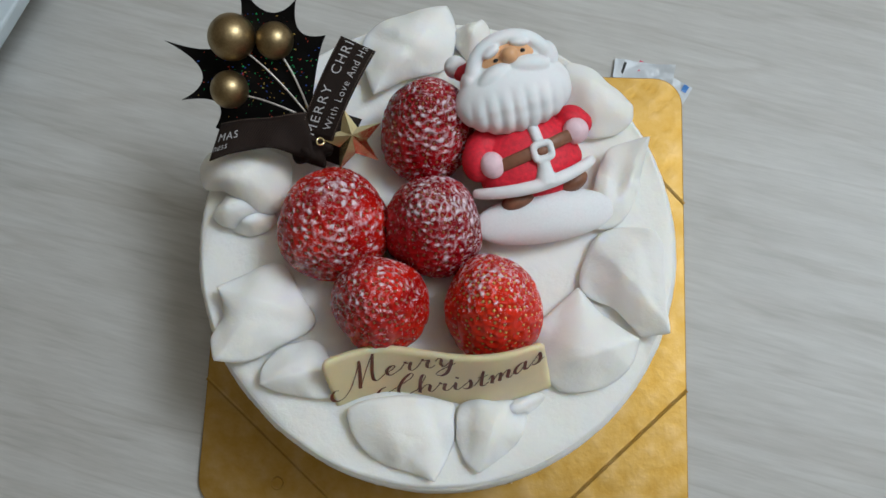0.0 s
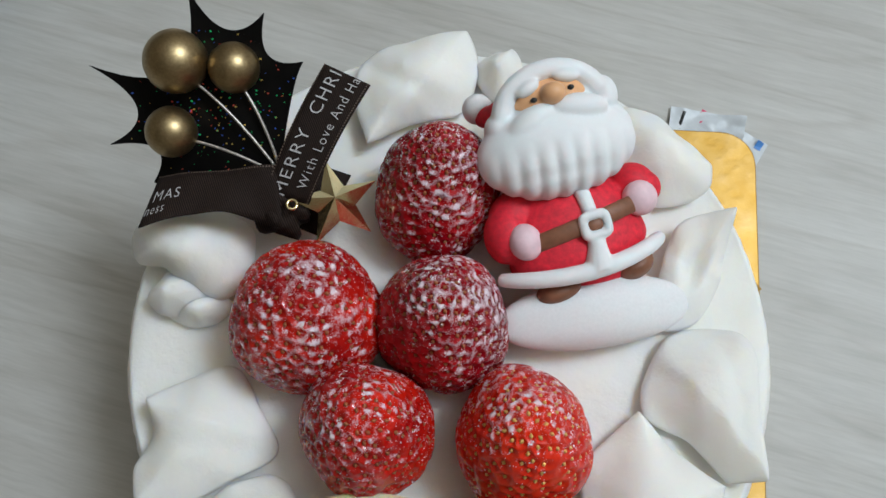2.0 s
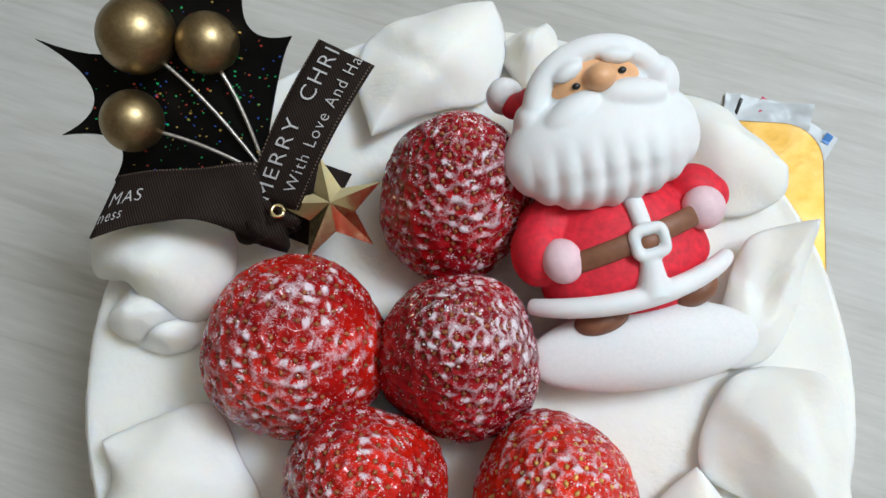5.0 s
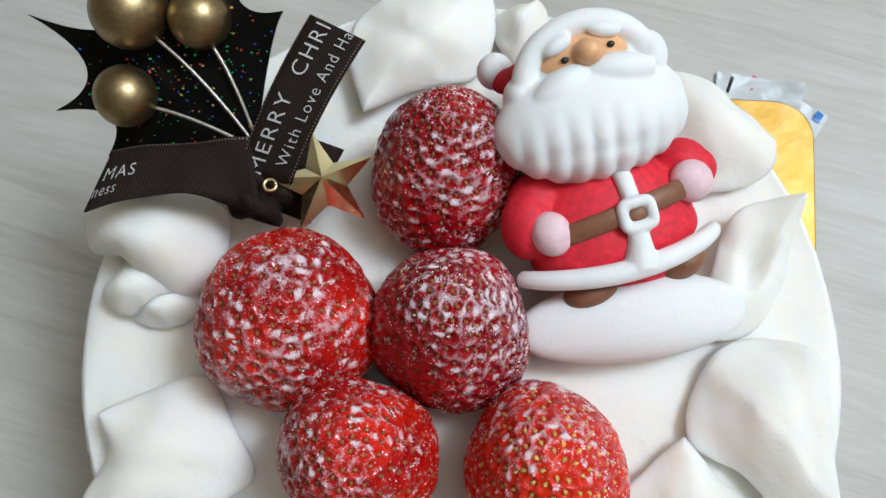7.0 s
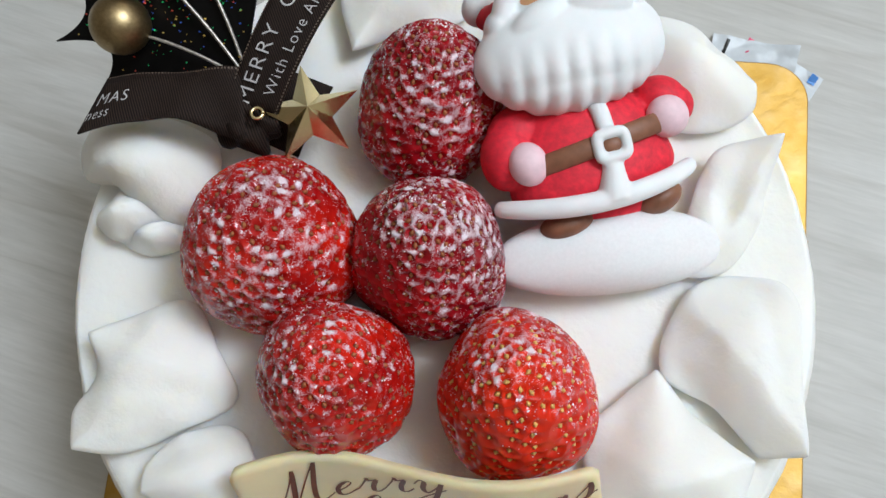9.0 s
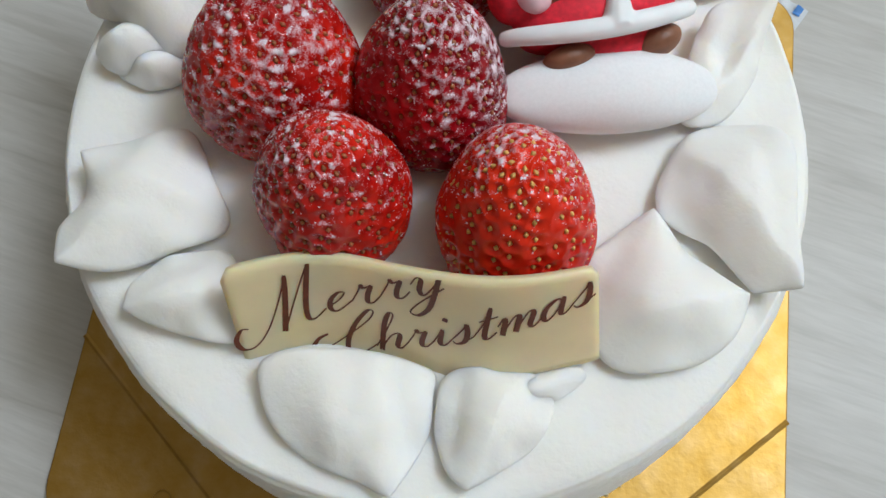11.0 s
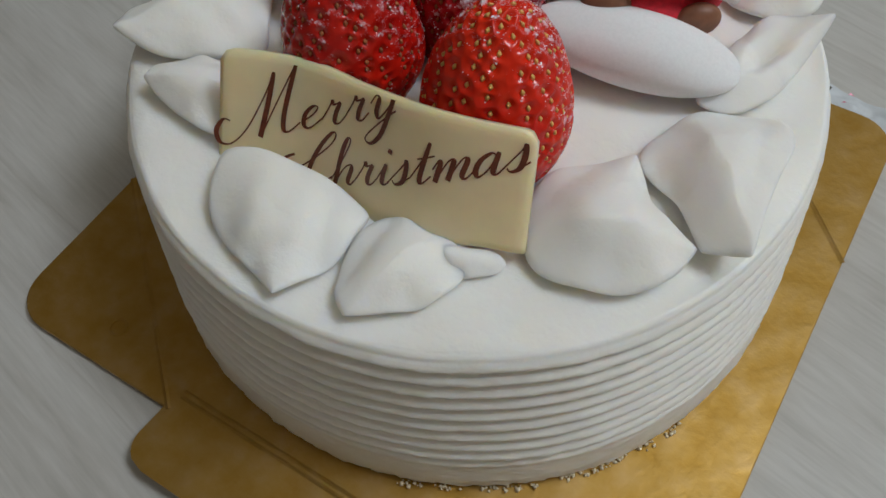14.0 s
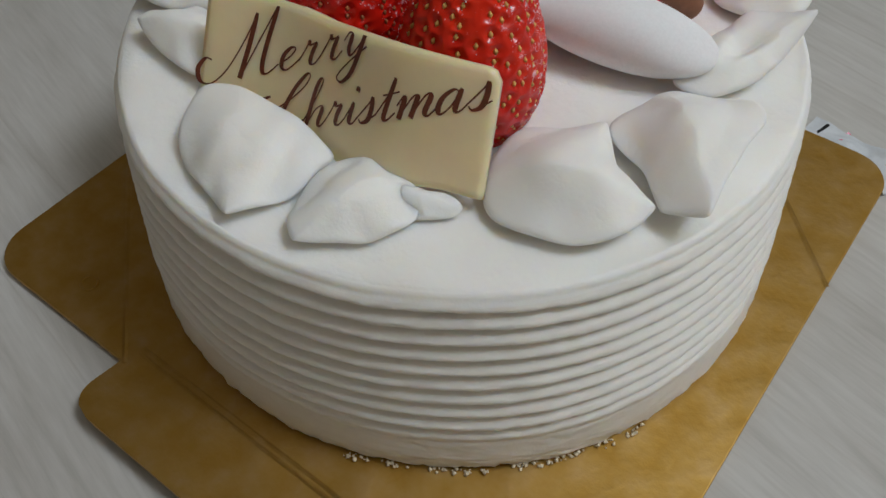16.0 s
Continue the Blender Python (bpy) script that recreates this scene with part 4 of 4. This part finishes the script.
    # head: hood, hair, moustache and beard in one white casting
    def beard(c):
        low = max(0.0, min(1.0, (0.25 - c.y) / 0.6))
        s = (abs(math.cos(4.5 * math.pi * c.x)) - 0.64) * low
        step = 0.06 * max(0.0, 1 - abs(c.y + 0.52) / 0.16)
        return Vector((c.x, c.y * (1 + (0.09 * s if c.y < 0 else 0.0)), c.z * (1 + 0.11 * s - step)))
    bm = bmesh.new()
    blob(bm, -1.6, 25.0, 3.6, 12.6, 12.0, 9.6, 0, 40, 26)
    blob(bm, -2.6, 18.4, 7.6, 17.8, 10.6, 8.4, -4, 140, 60, beard)
    blob(bm, 6.5, 21.0, 5.5, 9.6, 7.0, 7.0, -20, 40, 24)
    blob(bm, -3.4, 11.6, 4.0, 9.6, 4.8, 6.4, -4, 60, 24)
    blob(bm, -7.2, 25.2, 12.0, 6.2, 2.9, 3.0, 20)
    blob(bm, 3.6, 25.6, 12.0, 6.4, 3.0, 3.0, -12)
    blob(bm, 10.8, 27.2, 7.6, 3.0, 4.2, 4.2, 0)
    blob(bm, -14.0, 24.6, 7.4, 3.0, 4.6, 4.2, 0)
    arc = []
    for i in range(25):
        a = radians(-8 + 196 * i / 24)
        arc.append((-1.4 + 11.6 * math.cos(a), 26.0 + 9.4 * math.sin(a), 8.6 + 1.8 * math.sin(a)))
    roll(bm, arc, 2.2)
    for ex, ey, turn in ((-6.0, 32.2, 20), (2.6, 32.8, -16)):
        blob(bm, ex, ey, 12.0, 2.9, 1.5, 1.5, turn)
    add(bm, 1, 0.00040, 3)
    # face, nose, eyes
    bm = bmesh.new()
    blob(bm, -1.6, 29.0, 8.2, 8.8, 5.2, 5.2, 0)
    blob(bm, -1.4, 29.8, 13.6, 2.7, 2.4, 2.6)
    add(bm, 4, 0.00036, 2)
    bm = bmesh.new()
    for ex, ey in ((-5.6, 29.4), (2.8, 30.0)):
        blob(bm, ex, ey, 12.9, 0.8, 0.62, 0.6, 0, 16, 10)
    add(bm, 6, 0.0002, 1)
    # pompom
    bm = bmesh.new()
    blob(bm, -14.9, 32.6, -4.5, 3.6, 3.6, 3.6)
    add(bm, 2)
    bmesh.ops.transform(whole, matrix=FIG, verts=whole.verts[:])
    return smooth(whole)


fig = part("figurine", figurine(), FIG_MATS, None)
tagged(fig, "white-bearded toy figurine in red coat lying on the cake", "figurine")


# ---------------------------------------------------------------- black and gold pick
pick = thing("holly_pick", "black holly pick with gold beads, ribbon and star in the cake", "cake decoration", (-0.037, 0.030, TOP))


def leaf_z(x, y):
    return 0.0632 + 0.1246 * x + 0.555 * y


TIPS = [(-0.0584, 0.0698), (-0.0412, 0.0646), (-0.0326, 0.0552), (-0.0385, 0.0330), (-0.0686, 0.0323), (-0.0788, 0.0402), (-0.0825, 0.0557)]
DIPS = [(-0.0500, 0.0618), (-0.0405, 0.0568), (-0.0355, 0.0480), (-0.0535, 0.0290), (-0.0675, 0.0390), (-0.0715, 0.0470), (-0.0620, 0.0545)]


def leaf_outline():
    pts = []
    for i, tip in enumerate(TIPS):
        dip, nxt = DIPS[i], TIPS[(i + 1) % len(TIPS)]
        for k in range(14):
            u = k / 14
            # curve that bows in at the dip
            c = [2 * dip[j] - 0.5 * (tip[j] + nxt[j]) for j in (0, 1)]
            pts.append([(1 - u) ** 2 * tip[j] + 2 * u * (1 - u) * c[j] + u * u * nxt[j] for j in (0, 1)])
    return pts


bm = slab(leaf_outline(), 0.0, 0.0004)
bmesh.ops.triangulate(bm, faces=bm.faces[:])
bmesh.ops.subdivide_edges(bm, edges=[e for e in bm.edges if e.calc_length() > 0.006], cuts=3, use_grid_fill=True)
for v in bm.verts:
    v.co.z += leaf_z(v.co.x, v.co.y) + 0.0006 * hum(v.co.x, v.co.y, 0, 60, 3)
part("holly_leaf", bm, LEAF, pick, "black glossy spiky leaf with coloured glitter")

GLITTER = [make_plain("glitter_" + n, c, 0.45, 0.6, vary=0.2, bump=0.0) for n, c in
           (("green", (0.05, 0.75, 0.22)), ("red", (0.8, 0.10, 0.06)), ("blue", (0.06, 0.16, 0.75)), ("gold", (0.8, 0.55, 0.12)))]


def inside(x, y, pts):
    """Whether a point lies within an outline."""
    hit = False
    for (ax, ay), (bx, by) in zip(pts, pts[1:] + pts[:1]):
        if (ay > y) != (by > y) and x < (bx - ax) * (y - ay) / (by - ay) + ax:
            hit = not hit
    return hit


outline = leaf_outline()
rng = random.Random(21)
for mat, count in zip(GLITTER, (90, 55, 55, 60)):
    vs, fs = [], []
    while len(fs) < count:
        x, y = rng.gauss(-0.053, 0.011), rng.gauss(0.047, 0.008)
        if not inside(x, y, outline):
            continue
        s, a = rng.uniform(0.00012, 0.00036), rng.uniform(0, 3)
        b = len(vs)
        tilt = rng.uniform(-0.5, 0.5)
        for k in range(4):
            dx, dy = s * math.cos(a + k * 1.57), s * math.sin(a + k * 1.57) * 0.6
            vs.append((x + dx, y + dy, leaf_z(x + dx, y + dy) + 0.0014 + tilt * dx))
        fs.append((b, b + 1, b + 2, b + 3))
    ob = part("glitter", mesh_of("glitter", vs, fs, False), mat, pick)
    ob["kind"] = "stuff"

KNOT = Vector((-0.0375, 0.0330, 0.0775))
for c, r in (((-0.0603, 0.0542, 0.0905), 0.0070), ((-0.0478, 0.0537, 0.0893), 0.0056), ((-0.0618, 0.0405, 0.0838), 0.0057)):
    c = Vector(c)
    bead = part("gold_bead", ball_bm(r, 40, 26, Matrix.Translation(c)), BEAD, pick, "satin antique gold bead")
    d = (KNOT - c).normalized()
    mid = (c + KNOT) / 2 + Vector((0.0012, 0.001, 0.0010)) * (170 * r)
    pts = []
    for i in range(15):
        u = i / 14
        a = c + d * r * 0.9
        pts.append((1 - u) ** 2 * a + 2 * u * (1 - u) * mid + u * u * KNOT)
    part("wire_stem", tube(pts, 0.00034, 8), WIRE, pick, "silver paper-wrapped wire")


def band(rows, thick=0.00035):
    """A ribbon from rows of (left edge, right edge); returns mesh data."""
    vs, fs = [], []
    n, m = len(rows), 7
    for s in (0, 1):
        for i, (a, b) in enumerate(rows):
            a, b = Vector(a), Vector(b)
            d = (Vector(rows[min(i + 1, n - 1)][0]) - Vector(rows[max(i - 1, 0)][0]))
            nn = (b - a).cross(d).normalized() * thick * s
            for k in range(m):
                vs.append(a.lerp(b, k / (m - 1)) - nn)
    h = n * m
    for i in range(n - 1):
        for k in range(m - 1):
            a = i * m + k
            fs.append((a, a + 1, a + m + 1, a + m))
            fs.append((h + a, h + a + m, h + a + m + 1, h + a + 1))
    edge = list(range(m)) + [i * m + m - 1 for i in range(1, n)] + [(n - 1) * m + k for k in range(m - 2, -1, -1)] + [i * m for i in range(n - 2, 0, -1)]
    for a, b in zip(edge, edge[1:] + edge[:1]):
        fs.append((b, a, h + a, h + b))
    return mesh_of("band", vs, fs)


def strip(a0, b0, a1, b1, bulge, n=16):
    """Rows of a ribbon between two ends, bowed upwards."""
    rows = []
    for i in range(n + 1):
        u = i / n
        up = Vector((0, 0, bulge * math.sin(math.pi * u)))
        rows.append((Vector(a0).lerp(Vector(a1), u) + up, Vector(b0).lerp(Vector(b1), u) + up))
    return rows


def folded(a0, b0, a1, b1, bulge, n=24):
    """As strip, with gathers that deepen towards the knot."""
    rows = []
    for i, (a, b) in enumerate(strip(a0, b0, a1, b1, bulge, n)):
        u = i / n
        g = 0.0021 * (1 - u) ** 1.1
        rows.append((a + Vector((0, 0, g * math.sin(9 * u + 0.5))), b + Vector((0, 0.0034 * math.sin(math.pi * u), g * math.sin(13 * u + 2.4)))))
    return rows


UP = strip((-0.0415, 0.0290, 0.0775), (-0.0315, 0.0270, 0.0765), (-0.0290, 0.0576, 0.0847), (-0.0183, 0.0526, 0.0850), 0.0025)
TAIL = folded((-0.0390, 0.0350, 0.0785), (-0.0365, 0.0210, 0.0760), (-0.0650, 0.0315, 0.0785), (-0.0662, 0.0182, 0.0835), 0.0015)
UNDER = strip((-0.0400, 0.0260, 0.0660), (-0.0300, 0.0230, 0.0630), (-0.0335, 0.0410, 0.0660), (-0.0245, 0.0390, 0.0630), 0.0012)
part("ribbon_tail", band(UP), RIBBON, pick, "dark brown grosgrain ribbon with silver print")
part("ribbon_tail", band(TAIL), RIBBON, pick, "black grosgrain ribbon with silver print")
part("ribbon_tail", band(UNDER), RIBBON, pick)
knot_bm = ball_bm(1.0, 36, 24)
for v in knot_bm.verts:
    c = v.co.copy()
    k = 1 + 0.16 * math.sin(6 * c.x + 2 * c.z) + 0.14 * math.sin(9 * c.y + 4 * c.x) + 0.10 * hum(c.x, c.y, c.z, 3.0, 5)
    v.co = Vector((-0.0385, 0.0272, 0.0722)) + Vector((c.x * 0.0068 * k, c.y * 0.0066 * k, c.z * 0.0052 * k))
part("ribbon_knot", knot_bm, RIBBON, pick, "gathered black ribbon knot")


def on_strip(rows, u, w):
    n = len(rows) - 1
    i = min(int(u * n), n - 1)
    f = u * n - i
    a = rows[i][0].lerp(rows[i + 1][0], f)
    b = rows[i][1].lerp(rows[i + 1][1], f)
    nn = (b - a).cross(rows[i + 1][0] - rows[i][0]).normalized()
    if nn.z < 0:
        nn = -nn
    return a.lerp(b, w) + nn * 0.00055


def ribbon_word(rows, body, u0, u1, w0, w1):
    v, f = letters(body, 0.0, -0.008, 1.18)
    part("ribbon_print", mesh_of("ribbon_print", [on_strip(rows, u0 + (u1 - u0) * x, w0 + (w1 - w0) * y) for x, y in v], f, False), PRINT, pick, "silver printed letters")


ribbon_word(UP, "MERRY  CHRI", 0.02, 0.97, 0.44, 0.18)
ribbon_word(UP, "With Love And Ha", 0.10, 0.99, 0.82, 0.62)
ribbon_word(TAIL, "MAS", 0.96, 0.76, 0.56, 0.34)
ribbon_word(TAIL, "ness", 0.985, 0.85, 0.82, 0.69)
# stitched edges of the upright tail
for rows, w in ((UP, 0.03), (UP, 0.97), (TAIL, 0.03)):
    vs, fs = [], []
    for i in range(46):
        b = len(vs)
        u = (i + 0.2) / 46
        for du, dw in ((0, -0.012), (0.011, -0.012), (0.011, 0.012), (0, 0.012)):
            vs.append(on_strip(rows, min(u + du, 1.0), w + dw))
        fs.append((b, b + 1, b + 2, b + 3))
    ob = part("stitches", mesh_of("stitches", vs, fs, False), STITCH, pick)
    ob["kind"] = "stuff"

# star: five raised points
SC = Vector((-0.0257, 0.0282, 0.0748))
SN = Vector((0.10, 0.06, 0.99)).normalized()
SU = (Vector((0, 1, 0)) - SN * SN.y).normalized()
SR = SU.cross(SN)
vs = [SC + SN * 0.0036, SC - SN * 0.0012]
for k in range(10):
    r = 0.0106 if k % 2 == 0 else 0.0045
    a = radians(107 + 36 * k)
    vs.append(SC + SR * r * math.cos(a) + SU * r * math.sin(a))
fs = []
for k in range(10):
    a, b = 2 + k, 2 + (k + 1) % 10
    fs += [(0, a, b), (1, b, a)]
part("star", mesh_of("star", vs, fs, False), STAR_GOLD, pick, "faceted shiny gold star")
ring = []
RC = Vector((-0.0346, 0.0262, 0.0790))
for k in range(25):
    a = 2 * math.pi * k / 24
    ring.append(RC + SR * 0.0011 * math.cos(a) + SU * 0.0011 * math.sin(a))
part("ring", tube(ring, 0.00036, 8), STAR_GOLD, pick, "small gold ring")
part("stem", tube([(-0.036, 0.031, 0.0745), (-0.0355, 0.0315, 0.050)], 0.0011, 8), LEAF, pick)

# ---------------------------------------------------------------- table clutter
wrap = thing("plastic_wrapper", "crinkled clear plastic wrapper with pink and blue print", "wrapper", (0.080, 0.086, TABLE_Z))


def film(cx, cy, lx, ly, turn, seed, high=0.006):
    nx, ny = 26, 18
    vs, fs = [], []
    ca, sa = math.cos(turn), math.sin(turn)
    for s in (0, 1):
        for j in range(ny + 1):
            for i in range(nx + 1):
                x, y = (i / nx - 0.5) * lx, (j / ny - 0.5) * ly
                z = TABLE_Z + 0.0004 + high * abs(hum(x, y, 0, 70, seed)) + 0.4 * high * abs(hum(x, y, 0, 190, seed)) - s * 0.00015
                vs.append((cx + x * ca - y * sa, cy + x * sa + y * ca, z))
    row = nx + 1
    half = row * (ny + 1)
    for j in range(ny):
        for i in range(nx):
            a = j * row + i
            fs.append((a, a + 1, a + row + 1, a + row))
            fs.append((half + a, half + a + row, half + a + row + 1, half + a + 1))
    return mesh_of("film", vs, fs)


part("film", film(0.0795, 0.0830, 0.024, 0.0085, radians(-8), 5, 0.004), FILM, wrap)
part("film", film(0.0930, 0.0755, 0.009, 0.008, radians(-30), 9, 0.002), FILM, wrap)
part("printed_stripe", film(0.0775, 0.0845, 0.0016, 0.0075, radians(-24), 6, 0.0045), FILM_PINK, wrap, "pink printed stripe")
part("printed_stripe", film(0.0712, 0.0838, 0.0010, 0.0070, radians(-20), 8, 0.0045), BLACK, wrap, "dark printed stripe")
part("printed_mark", film(0.0958, 0.0762, 0.0022, 0.0026, radians(-30), 7, 0.0030), FILM_BLUE, wrap, "blue printed mark")

carton = thing("carton", "pale blue lidded carton standing on the table", "box", (-0.23, 0.13, TABLE_Z))
at = Matrix.Translation((-0.1600, 0.0935, 0)) @ Matrix.Rotation(radians(-24.5), 4, "Z")
for name, lo, hi in (("carton_body", (-0.16, -0.08, TABLE_Z), (-0.028, 0.08, 0.0262)), ("carton_lid", (-0.19, -0.11, 0.0265), (0.0, 0.11, 0.0330))):
    bm = box_bm(lo, hi, 0.001)
    bmesh.ops.transform(bm, matrix=at, verts=bm.verts[:])
    part(name, bm, BOX, carton)
